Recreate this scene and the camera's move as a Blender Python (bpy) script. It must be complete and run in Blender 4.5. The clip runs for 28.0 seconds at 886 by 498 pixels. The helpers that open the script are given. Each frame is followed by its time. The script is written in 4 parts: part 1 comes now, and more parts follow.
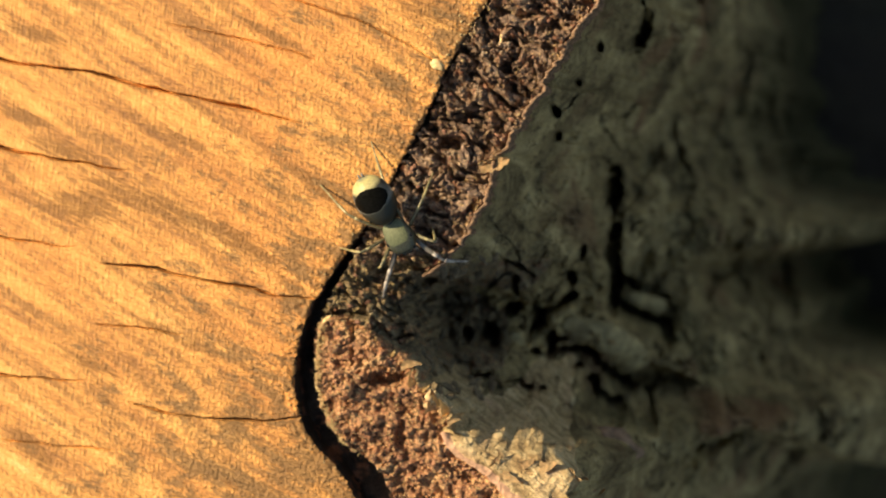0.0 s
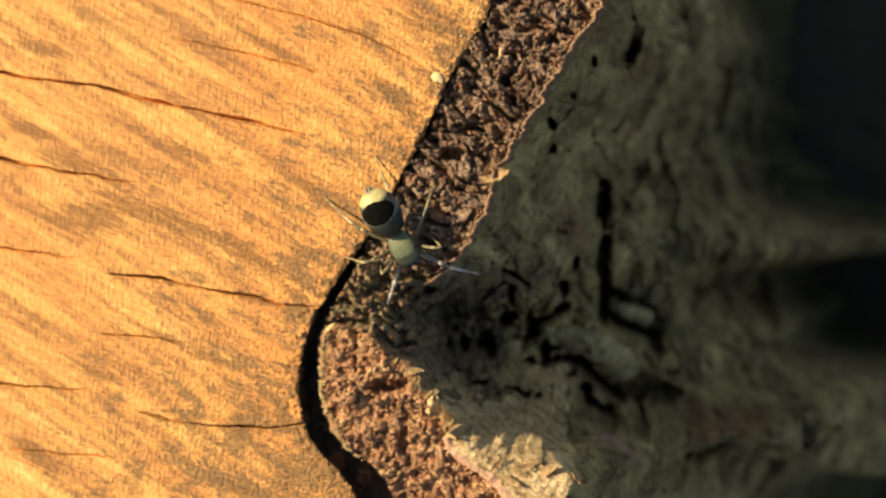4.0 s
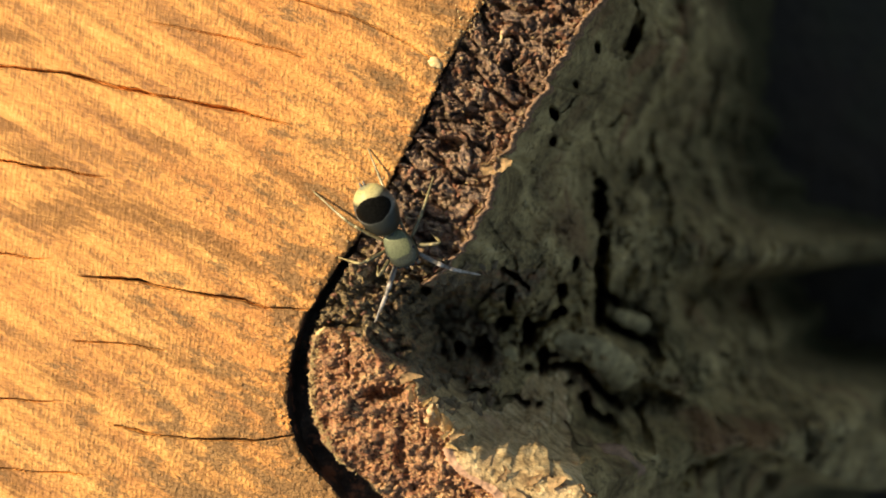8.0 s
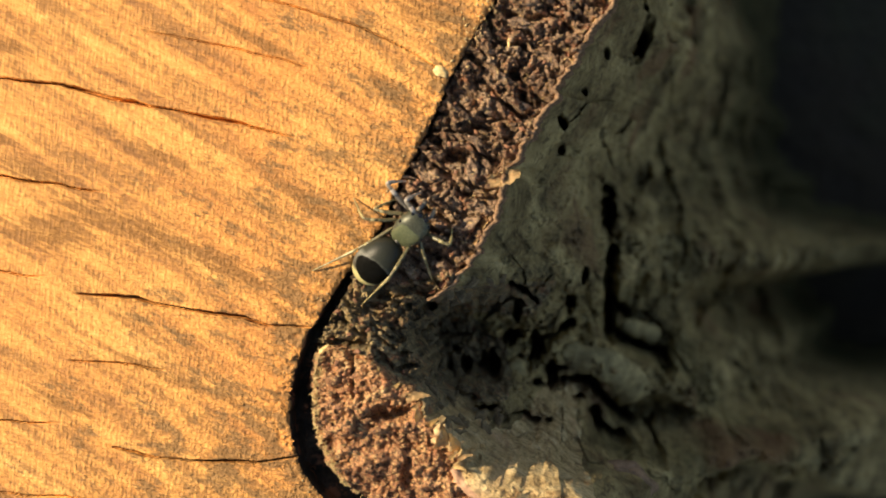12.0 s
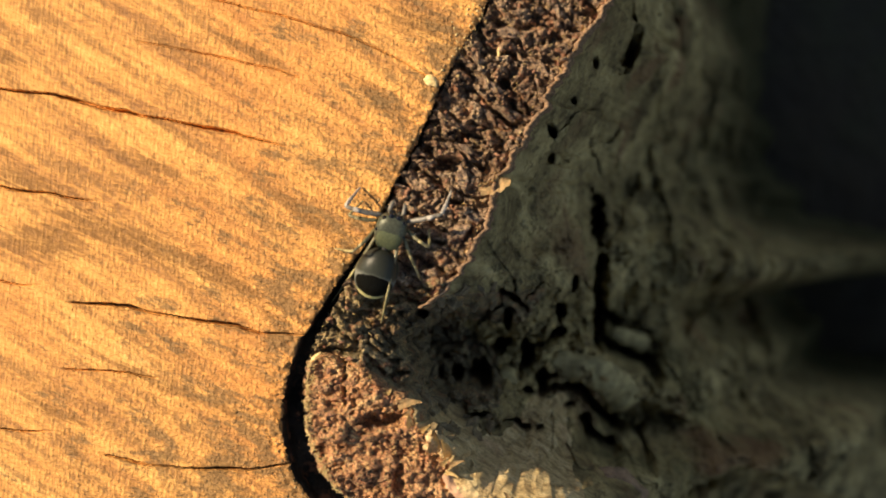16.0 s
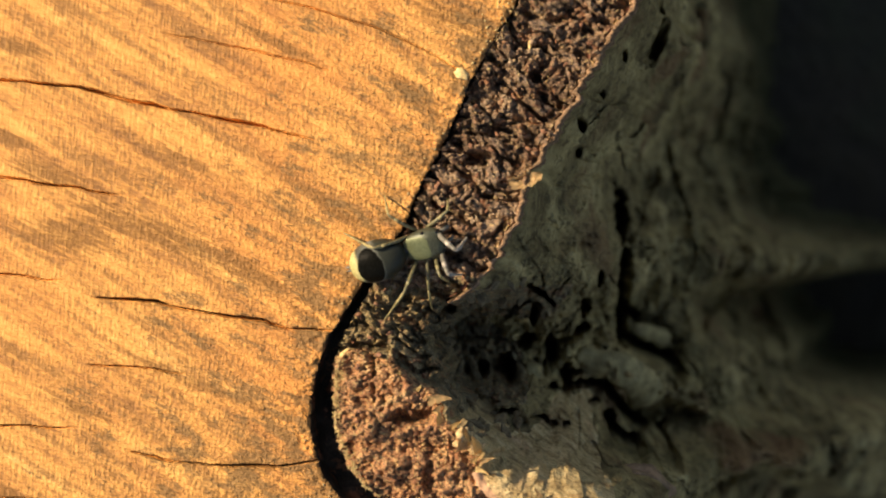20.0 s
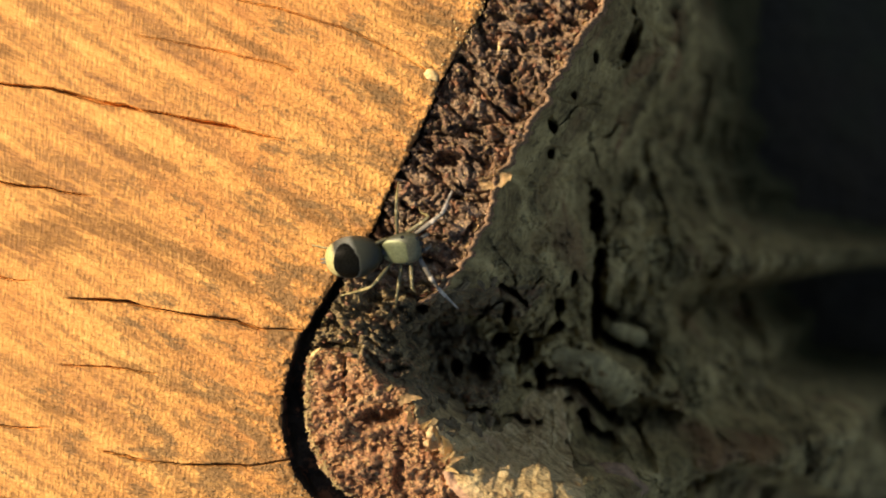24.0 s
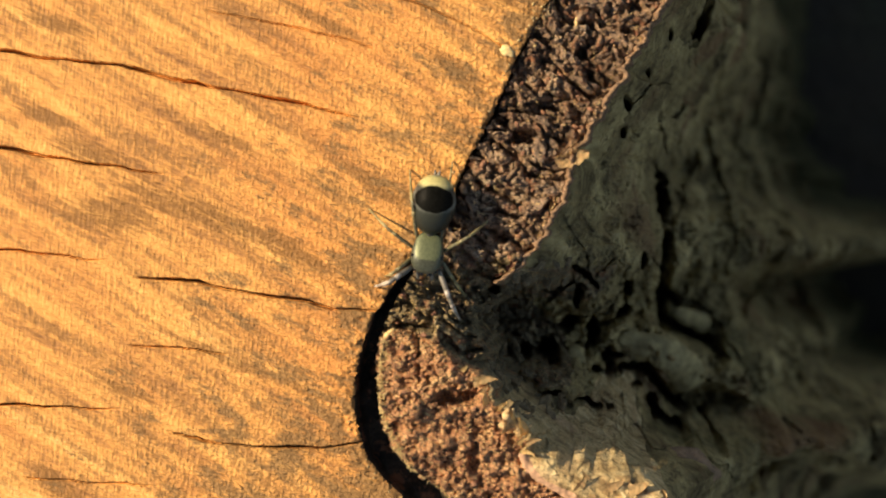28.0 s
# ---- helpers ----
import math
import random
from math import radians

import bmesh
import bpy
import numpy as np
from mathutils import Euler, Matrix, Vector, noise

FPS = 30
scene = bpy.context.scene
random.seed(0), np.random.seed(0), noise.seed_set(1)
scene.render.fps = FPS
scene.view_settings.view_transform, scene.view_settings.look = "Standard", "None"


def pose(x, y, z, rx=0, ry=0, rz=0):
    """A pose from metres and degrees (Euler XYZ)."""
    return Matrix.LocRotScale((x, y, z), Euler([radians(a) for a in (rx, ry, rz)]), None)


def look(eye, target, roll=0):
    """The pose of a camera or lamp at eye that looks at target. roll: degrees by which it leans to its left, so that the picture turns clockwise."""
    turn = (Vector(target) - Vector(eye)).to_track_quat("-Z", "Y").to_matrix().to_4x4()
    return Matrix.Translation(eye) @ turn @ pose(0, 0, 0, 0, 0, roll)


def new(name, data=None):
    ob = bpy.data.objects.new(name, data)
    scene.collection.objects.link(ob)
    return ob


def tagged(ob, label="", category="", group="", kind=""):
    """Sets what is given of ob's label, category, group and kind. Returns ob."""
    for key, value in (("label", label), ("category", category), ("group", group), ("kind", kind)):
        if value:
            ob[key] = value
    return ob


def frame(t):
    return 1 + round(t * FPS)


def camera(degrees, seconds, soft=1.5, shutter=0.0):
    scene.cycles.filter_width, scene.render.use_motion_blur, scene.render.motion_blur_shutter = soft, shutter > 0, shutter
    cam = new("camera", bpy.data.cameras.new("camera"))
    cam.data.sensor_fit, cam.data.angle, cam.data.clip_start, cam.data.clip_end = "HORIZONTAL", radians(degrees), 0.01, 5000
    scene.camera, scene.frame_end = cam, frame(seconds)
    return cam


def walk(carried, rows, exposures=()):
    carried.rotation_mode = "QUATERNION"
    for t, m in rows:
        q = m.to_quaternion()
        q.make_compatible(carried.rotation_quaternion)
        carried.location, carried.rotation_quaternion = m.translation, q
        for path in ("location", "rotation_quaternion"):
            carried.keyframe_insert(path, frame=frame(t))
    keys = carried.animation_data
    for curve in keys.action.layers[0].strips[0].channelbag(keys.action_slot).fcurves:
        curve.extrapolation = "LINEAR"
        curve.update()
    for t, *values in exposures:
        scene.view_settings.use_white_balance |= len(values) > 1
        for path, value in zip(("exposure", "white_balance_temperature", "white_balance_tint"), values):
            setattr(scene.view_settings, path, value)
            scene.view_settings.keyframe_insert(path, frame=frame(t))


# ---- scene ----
MM = 0.001

cam = camera(30, 28.0, soft=1.7)
cam.data.dof.use_dof = True
cam.data.dof.focus_distance = 0.132
cam.data.dof.aperture_fstop = 31.0
walk(cam, [
    (0, pose(0.00864, 0.00446, 0.13723, -2.722, 6.584, 0.578)),
    (0.5, pose(0.00923, 0.00348, 0.13692, -2.386, 6.692, 0.477)),
    (1, pose(0.00882, 0.00379, 0.13711, -2.497, 6.451, 0.517)),
    (1.5, pose(0.00819, 0.00393, 0.13688, -2.521, 6.148, 0.504)),
    (2, pose(0.00884, 0.00340, 0.13733, -2.231, 6.381, 0.485)),
    (2.5, pose(0.00757, 0.00318, 0.13817, -2.065, 5.888, 0.477)),
    (3, pose(0.00745, 0.00359, 0.13962, -2.129, 5.865, 0.437)),
    (3.5, pose(0.00611, 0.00337, 0.14118, -1.962, 5.346, 0.423)),
    (5.5, pose(0.00346, 0.00109, 0.13721, -1.300, 4.749, 0.253)),
    (6, pose(0.00090, 0.00086, 0.13620, -1.250, 3.762, 0.345)),
    (6.5, pose(0.00111, 0.00013, 0.13509, -0.990, 3.820, 0.347)),
    (7, pose(-0.00084, -0.00041, 0.13393, -0.780, 2.922, 0.202)),
    (7.5, pose(0.00158, -0.00024, 0.13277, -0.794, 3.866, 0.083)),
    (8, pose(0.00000, 0.00000, 0.13167, -0.760, 3.109, 0.001)),
    (8.5, pose(0.00056, 0.00086, 0.12941, -0.977, 3.235, 0.063)),
    (9, pose(0.00205, 0.00157, 0.12713, -1.220, 3.762, -0.113)),
    (9.5, pose(0.00147, 0.00143, 0.12590, -1.149, 3.439, -0.176)),
    (10, pose(0.00117, 0.00110, 0.12611, -1.041, 3.369, -0.231)),
    (10.5, pose(-0.00117, 0.00047, 0.12709, -0.785, 2.477, -0.245)),
    (11, pose(0.00009, 0.00053, 0.12721, -0.776, 3.186, -0.277)),
    (11.5, pose(0.00093, 0.00089, 0.12742, -0.821, 3.702, -0.226)),
    (12, pose(-0.00076, 0.00183, 0.12766, -1.108, 3.089, -0.326)),
    (12.5, pose(-0.00162, 0.00165, 0.12814, -0.873, 2.768, -0.331)),
    (14.5, pose(-0.00007, 0.00200, 0.13066, -0.801, 2.834, -0.463)),
    (15, pose(0.00044, 0.00113, 0.13004, -0.501, 3.034, -0.465)),
    (15.5, pose(-0.00015, 0.00148, 0.12863, -0.694, 2.879, -0.489)),
    (16, pose(-0.00094, 0.00117, 0.12863, -0.548, 2.677, -0.500)),
    (16.5, pose(-0.00066, 0.00201, 0.12922, -0.857, 2.971, -0.436)),
    (17, pose(-0.00233, 0.00233, 0.12936, -0.952, 2.454, -0.375)),
    (17.5, pose(-0.00245, 0.00219, 0.12852, -0.892, 2.598, -0.370)),
    (18, pose(-0.00237, 0.00226, 0.12652, -0.949, 2.825, -0.244)),
    (18.5, pose(-0.00296, 0.00158, 0.12486, -0.692, 2.705, -0.315)),
    (19, pose(-0.00322, 0.00234, 0.12477, -1.074, 2.682, -0.381)),
    (19.5, pose(-0.00284, 0.00306, 0.12416, -1.483, 2.925, -0.323)),
    (20, pose(-0.00424, 0.00119, 0.12747, -0.728, 2.272, -0.451)),
    (20.5, pose(-0.00349, 0.00174, 0.12947, -1.013, 2.518, -0.377)),
    (21, pose(-0.00337, 0.00139, 0.13079, -0.877, 2.422, -0.468)),
    (21.5, pose(-0.00264, 0.00132, 0.13166, -0.826, 2.552, -0.454)),
    (23.5, pose(-0.00235, 0.00134, 0.12834, -0.814, 2.093, -0.453)),
    (24, pose(-0.00210, 0.00120, 0.12808, -0.731, 2.186, -0.546)),
    (24.5, pose(-0.00302, 0.00189, 0.12819, -1.007, 1.885, -0.518)),
    (25, pose(-0.00309, 0.00158, 0.12742, -0.906, 2.134, -0.516)),
    (25.5, pose(-0.00239, 0.00115, 0.12789, -0.811, 2.865, -0.561)),
    (26, pose(-0.00503, 0.00117, 0.12785, -0.927, 2.245, -0.479)),
    (26.5, pose(-0.00617, 0.00051, 0.12906, -0.772, 2.256, -0.464)),
    (27, pose(-0.00701, 0.00048, 0.12877, -0.891, 2.277, -0.536)),
    (27.5, pose(-0.00707, 0.00045, 0.12753, -0.999, 2.487, -0.465)),
    (28, pose(-0.00668, -0.00014, 0.12621, -0.843, 2.773, -0.483)),
], [(0, 0.74, 7300, 10), (3, 0.80, 7300, 10), (8, 0.78, 7300, 10), (10, 0.82, 7300, 10), (16, 0.75, 7300, 10), (20, 0.68, 7300, 10), (24, 0.72, 7300, 10), (28, 0.64, 7300, 10)])

# ---- light: a low warm sun, a weak sky ----
SUN_FROM = 160.0
SUN_HEIGHT = 38.0
world = bpy.data.worlds.new("sky")
scene.world = world
world.use_nodes = True
wt = world.node_tree
sky = wt.nodes.new("ShaderNodeTexSky")
sky.sky_type = "NISHITA"
sky.sun_disc = False
sky.sun_elevation = radians(SUN_HEIGHT)
sky.sun_rotation = radians(90 - SUN_FROM)
wt.links.new(sky.outputs[0], wt.nodes["Background"].inputs[0])
wt.nodes["Background"].inputs[1].default_value = 0.08
sun = new("sun", bpy.data.lights.new("sun", "SUN"))
sun.data.energy = 4.4
sun.data.angle = radians(0.5)
sun.data.color = (1.0, 0.84, 0.62)
a, e = radians(SUN_FROM), radians(SUN_HEIGHT)
sun_way = Vector((math.cos(a) * math.cos(e), math.sin(a) * math.cos(e), math.sin(e)))
sun.matrix_world = look(sun_way * 2, (0, 0, 0))


# ---- materials ----
PITH = (-232.0, -2.0)
HEIGHT = 135.0
STAINS = [
    (-40.3, 5.7, 5.9, 1.4, -14),
    (-28.0, -0.4, 9.5, 1.9, -24),
    (-38.5, 0.9, 8.0, 2.5, -9),
    (-33.1, 1.5, 9.5, 2.0, -20),
    (-23.7, -2.5, 8.1, 1.6, -30),
    (-11.7, 11.4, 5.2, 1.6, -32),
    (-8.7, 17.4, 5.2, 1.9, -22),
    (-43.6, 8.6, 4.3, 1.0, -18),
    (-19.8, -5.8, 4.3, 1.3, -35),
    (-42.6, -20.4, 5.2, 1.4, -40),
    (-29.2, 6.6, 5.7, 0.8, -28),
    (-24.7, -12.1, 8.1, 0.9, -22),
    (-30.6, -9.8, 9.0, 0.9, -24),
    (-42.6, 15.6, 6.2, 1.2, -15),
    (-21.9, 15.6, 7.1, 0.8, -28),
    (-38.1, -12.4, 5.7, 0.8, -25),
    (-17.9, 2.9, 5.7, 1.0, -33),
    (-25.6, -22.3, 7.6, 1.0, -20),
    (-15.7, -21.1, 2.6, 1.2, -45),
    (-17.3, -18.3, 2.2, 0.8, -30)
]


class Nodes:
    """A small helper to write node materials in few lines."""

    def __init__(self, name):
        self.mat = bpy.data.materials.new(name)
        self.mat.use_nodes = True
        self.t = self.mat.node_tree
        self.b = self.t.nodes["Principled BSDF"]
        self.co = self.t.nodes.new("ShaderNodeTexCoord").outputs["Object"]

    def node(self, kind, **sets):
        n = self.t.nodes.new(kind)
        for k, v in sets.items():
            if k in n.inputs:
                self.put(n.inputs[k], v)
        return n

    def put(self, socket, v):
        if isinstance(v, bpy.types.NodeSocket):
            self.t.links.new(v, socket)
        else:
            socket.default_value = v

    def place(self, scale, turn=0.0, vec=None):
        """Coordinates in millimetres, turned about z, then scaled along the turned axes."""
        r = self.t.nodes.new("ShaderNodeMapping")
        self.put(r.inputs["Vector"], vec or self.co)
        r.inputs["Rotation"].default_value = (0, 0, radians(turn))
        r.inputs["Scale"].default_value = (1000, 1000, 1000)
        m = self.t.nodes.new("ShaderNodeMapping")
        self.put(m.inputs["Vector"], r.outputs[0])
        m.inputs["Scale"].default_value = scale
        return m.outputs[0]

    def noise(self, vec, scale=1.0, detail=3.0, rough=0.55, warp=0.0):
        n = self.node("ShaderNodeTexNoise", Vector=vec, Scale=scale, Detail=detail, Roughness=rough, Distortion=warp)
        return n.outputs[0]

    def cells(self, vec, scale=1.0, out="Distance"):
        n = self.node("ShaderNodeTexVoronoi", Vector=vec, Scale=scale)
        return n.outputs[out]

    def ramp(self, fac, stops):
        n = self.t.nodes.new("ShaderNodeValToRGB")
        self.put(n.inputs[0], fac)
        el = n.color_ramp.elements
        while len(el) < len(stops):
            el.new(0.5)
        for s, (p, c) in zip(el, stops):
            s.position = p
            s.color = (*c, 1) if isinstance(c, tuple) else (c, c, c, 1)
        return n.outputs[0]

    def mix(self, fac, a, b, how="MIX"):
        n = self.t.nodes.new("ShaderNodeMix")
        n.data_type, n.blend_type = "RGBA", how
        self.put(n.inputs[0], fac)
        self.put(n.inputs[6], (*a, 1) if isinstance(a, tuple) else a)
        self.put(n.inputs[7], (*b, 1) if isinstance(b, tuple) else b)
        return n.outputs[2]

    def math(self, how, a, b=0.0):
        n = self.t.nodes.new("ShaderNodeMath")
        n.operation = how
        self.put(n.inputs[0], a)
        self.put(n.inputs[1], b)
        return n.outputs[0]

    def bump(self, height, far, strength=1.0, under=None):
        n = self.node("ShaderNodeBump", Height=height, Distance=far, Strength=strength)
        if under:
            self.put(n.inputs["Normal"], under)
        return n.outputs[0]

    def done(self, color, rough=0.6, normal=None, **sets):
        self.put(self.b.inputs["Base Color"], (*color, 1) if isinstance(color, tuple) else color)
        self.put(self.b.inputs["Roughness"], rough)
        if normal:
            self.put(self.b.inputs["Normal"], normal)
        for k, v in sets.items():
            self.put(self.b.inputs[k.replace("_", " ")], v)
        return self.mat


def wood_material():
    m = Nodes("sawn_wood")
    bands = m.noise(m.place((0.050, 0.46, 1), 30), 1.0, 6, 0.62, 0.1)
    wide = m.noise(m.place((0.05, 0.14, 1), 31), 1.0, 2, 0.5)
    stroke = m.noise(m.place((0.30, 2.6, 2), 25), 1.0, 4, 0.6)
    grain = m.noise(m.place((0.75, 4.6, 2), 11), 1.0, 2, 0.5)
    ticks = m.noise(m.place((4.4, 0.95, 2), 5), 1.0, 1, 0.5)
    streak = m.noise(m.place((0.09, 0.85, 1), 33), 1.0, 4, 0.6)
    v = m.math("ADD", m.math("MULTIPLY", bands, 1.30), m.math("MULTIPLY", wide, 0.30))
    v = m.math("ADD", v, m.math("MULTIPLY", stroke, 0.50))
    v = m.math("ADD", v, m.math("MULTIPLY", grain, 0.34))
    v = m.math("ADD", v, m.math("MULTIPLY", ticks, 0.32))
    col = m.ramp(m.math("MULTIPLY", v, 0.364), [(0.39, (0.24, 0.108, 0.038)), (0.45, (0.44, 0.20, 0.058)), (0.51, (0.67, 0.315, 0.084)), (0.58, (0.80, 0.410, 0.116)), (0.66, (0.90, 0.555, 0.20))])
    red = m.noise(m.place((0.05, 0.09, 1), 60), 1.0, 3, 0.5)
    col = m.mix(m.ramp(red, [(0.48, 0.0), (0.70, 0.45)]), col, (0.70, 0.26, 0.062))
    # the fine mesh of rays and rings lets the gold show through every stain
    mesh = m.ramp(m.math("ADD", m.math("MULTIPLY", grain, 0.5), m.math("MULTIPLY", ticks, 0.5)), [(0.42, 1.0), (0.62, 0.62)])
    thin = m.ramp(m.math("ADD", m.math("MULTIPLY", streak, 0.8), m.math("MULTIPLY", ticks, 0.2)), [(0.39, 0.80), (0.51, 0.0)])
    col = m.mix(m.math("MULTIPLY", thin, mesh), col, (0.27, 0.130, 0.040))
    # long brown stains left by the saw and the weather: place, half length, half width, turn
    for x, y, far, wide_by, turn in STAINS:
        st = m.t.nodes.new("ShaderNodeMapping")
        st.vector_type = "TEXTURE"
        st.inputs["Location"].default_value = ((x - PITH[0]) * MM, (y - PITH[1]) * MM, HEIGHT * MM)
        st.inputs["Rotation"].default_value = (0, 0, radians(turn))
        st.inputs["Scale"].default_value = (far * MM, wide_by * MM, 1)
        m.put(st.inputs["Vector"], m.co)
        ln = m.t.nodes.new("ShaderNodeVectorMath")
        ln.operation = "LENGTH"
        m.put(ln.inputs[0], st.outputs[0])
        reach = m.math("ADD", m.math("MULTIPLY", ln.outputs["Value"], 0.6), m.math("MULTIPLY", stroke, 0.75))
        reach = m.math("ADD", reach, m.math("MULTIPLY", bands, 0.5))
        col = m.mix(m.math("MULTIPLY", m.ramp(reach, [(0.80, 0.95), (1.22, 0.0)]), mesh), col, (0.25, 0.116, 0.032))
    # weathered grey-brown mottling, most of it along the bark
    sep = m.t.nodes.new("ShaderNodeSeparateXYZ")
    m.put(sep.inputs[0], m.place((1, 1, 1), 30))
    rim = m.ramp(m.math("MULTIPLY", m.math("SUBTRACT", sep.outputs[0], 150), 0.01), [(0.10, 0.0), (0.34, 0.17), (0.42, 0.24)])
    spots = m.noise(m.place((0.22, 0.50, 1), 25), 1.0, 6, 0.78)
    spots = m.math("ADD", spots, rim)
    col = m.mix(m.ramp(spots, [(0.655, 0.0), (0.74, 0.85)]), col, m.mix(grain, (0.05, 0.030, 0.014), (0.36, 0.20, 0.07)))
    fuzz = m.noise(m.place((2.6, 3.4, 3), 20), 1.0, 2, 0.6)
    n = m.bump(stroke, 0.00012, 1.0)
    n = m.bump(ticks, 0.00006, 1.0, n)
    n = m.bump(grain, 0.00009, 1.0, n)
    n = m.bump(m.math("MULTIPLY", fuzz, m.math("ADD", 0.15, m.math("MULTIPLY", rim, 4.0))), 0.00024, 1.0, n)
    return m.done(col, 0.66, n, Specular_IOR_Level=0.3)


def cut_bark_material(name, shades, fleck, dark=0.85, gold=0.64, bright=(0.62, 0.36, 0.23), relief=0.00055):
    m = Nodes(name)
    big = m.noise(m.place((0.34, 0.34, 0.34)), 1.0, 5, 0.66, 0.8)
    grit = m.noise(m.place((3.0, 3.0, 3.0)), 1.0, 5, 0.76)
    fine = m.noise(m.place((7.0, 7.0, 7.0)), 1.0, 2, 0.6)
    col = m.ramp(big, list(zip((0.32, 0.43, 0.54, 0.66), shades)))
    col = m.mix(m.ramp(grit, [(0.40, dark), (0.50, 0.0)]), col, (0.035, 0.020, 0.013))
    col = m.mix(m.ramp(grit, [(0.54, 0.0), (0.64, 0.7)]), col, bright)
    # rust-red patches
    rust = m.noise(m.place((0.75, 0.75, 0.75), 20), 1.0, 4, 0.65)
    col = m.mix(m.ramp(rust, [(0.54, 0.0), (0.64, 0.7)]), col, (0.53, 0.225, 0.11))
    pale = m.noise(m.place((1.6, 5.5, 2.5), 40), 1.0, 3, 0.7)
    col = m.mix(m.ramp(pale, [(gold, 0.0), (gold + 0.05, fleck)]), col, (0.78, 0.54, 0.24))
    n = m.bump(grit, relief, 1.0)
    n = m.bump(fine, 0.00015, 0.9, n)
    return m.done(col, 0.55, n, Specular_IOR_Level=0.5)


def outer_bark_material():
    m = Nodes("outer_bark")
    big = m.noise(m.place((0.24, 0.20, 0.10)), 1.0, 6, 0.68, 0.8)
    mid = m.noise(m.place((1.0, 1.0, 0.6)), 1.0, 5, 0.7, 0.4)
    moss = m.noise(m.place((0.045, 0.045, 0.03)), 1.0, 4, 0.6)
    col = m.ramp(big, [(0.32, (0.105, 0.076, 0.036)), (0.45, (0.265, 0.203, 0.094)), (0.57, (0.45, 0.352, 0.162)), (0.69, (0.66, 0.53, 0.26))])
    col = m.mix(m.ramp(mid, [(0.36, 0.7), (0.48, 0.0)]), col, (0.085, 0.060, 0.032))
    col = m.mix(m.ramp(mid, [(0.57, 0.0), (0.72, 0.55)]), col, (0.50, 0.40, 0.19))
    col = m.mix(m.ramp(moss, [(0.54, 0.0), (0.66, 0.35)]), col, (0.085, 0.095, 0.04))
    rust = m.noise(m.place((0.10, 0.09, 0.09), 50), 1.0, 3, 0.5)
    col = m.mix(m.ramp(rust, [(0.57, 0.0), (0.70, 0.6)]), col, (0.25, 0.125, 0.065))
    # darker brown and green towards the foot: its shade painted by depth
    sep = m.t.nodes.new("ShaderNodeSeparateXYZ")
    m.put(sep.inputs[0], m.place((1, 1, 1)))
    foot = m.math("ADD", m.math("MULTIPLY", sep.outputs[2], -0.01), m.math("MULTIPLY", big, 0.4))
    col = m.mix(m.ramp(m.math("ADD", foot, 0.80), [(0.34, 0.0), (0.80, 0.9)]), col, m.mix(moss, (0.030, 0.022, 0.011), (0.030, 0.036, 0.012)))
    n = m.bump(mid, 0.0007, 1.0)
    return m.done(col, 0.9, n, Specular_IOR_Level=0.15)


def shoulder_material():
    m = Nodes("pale_shoulder")
    big = m.noise(m.place((0.30, 0.9, 0.6), 40), 1.0, 5, 0.66, 0.6)
    fine = m.noise(m.place((2.0, 5.0, 4.0), 38), 1.0, 4, 0.7)
    grit = m.noise(m.place((2.6, 2.6, 2.6)), 1.0, 4, 0.72)
    # pale bark, its colours raised further to carry the sun's brightness
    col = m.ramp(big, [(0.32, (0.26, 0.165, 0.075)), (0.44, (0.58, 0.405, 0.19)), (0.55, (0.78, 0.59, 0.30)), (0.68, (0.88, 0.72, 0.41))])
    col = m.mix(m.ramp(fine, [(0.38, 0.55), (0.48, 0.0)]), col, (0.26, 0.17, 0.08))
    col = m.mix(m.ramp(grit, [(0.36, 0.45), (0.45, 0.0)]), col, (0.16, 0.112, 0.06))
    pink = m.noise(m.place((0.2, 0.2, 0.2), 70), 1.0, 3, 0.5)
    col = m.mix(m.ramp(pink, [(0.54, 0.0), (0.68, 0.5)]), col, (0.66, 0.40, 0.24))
    n = m.bump(big, 0.0007, 1.0)
    n = m.bump(fine, 0.00028, 1.0, n)
    n = m.bump(grit, 0.00022, 1.0, n)
    return m.done(col, 0.75, n, Specular_IOR_Level=0.25)


def ground_material():
    m = Nodes("soil")
    big = m.noise(m.place((0.01, 0.01, 0.01)), 1.0, 6, 0.65)
    fine = m.noise(m.place((0.15, 0.15, 0.15)), 1.0, 5, 0.7)
    col = m.ramp(big, [(0.35, (0.022, 0.015, 0.008)), (0.52, (0.040, 0.028, 0.014)), (0.68, (0.026, 0.034, 0.010))])
    col = m.mix(m.ramp(fine, [(0.40, 0.7), (0.60, 0.0)]), col, (0.025, 0.018, 0.012))
    return m.done(col, 0.95, m.bump(fine, 0.004, 0.8))


def plain_material(name, color, rough, metal=0.0, grain=6.0, vary=0.35, relief=0.00003, **sets):
    m = Nodes(name)
    g = m.noise(m.place((grain, grain, grain)), 1.0, 3, 0.6)
    dark = tuple(c * (1 - vary) for c in color)
    col = m.mix(m.ramp(g, [(0.35, 0.0), (0.65, 1.0)]), dark, color)
    return m.done(col, rough, m.bump(g, relief, 0.6), Metallic=metal, **sets)


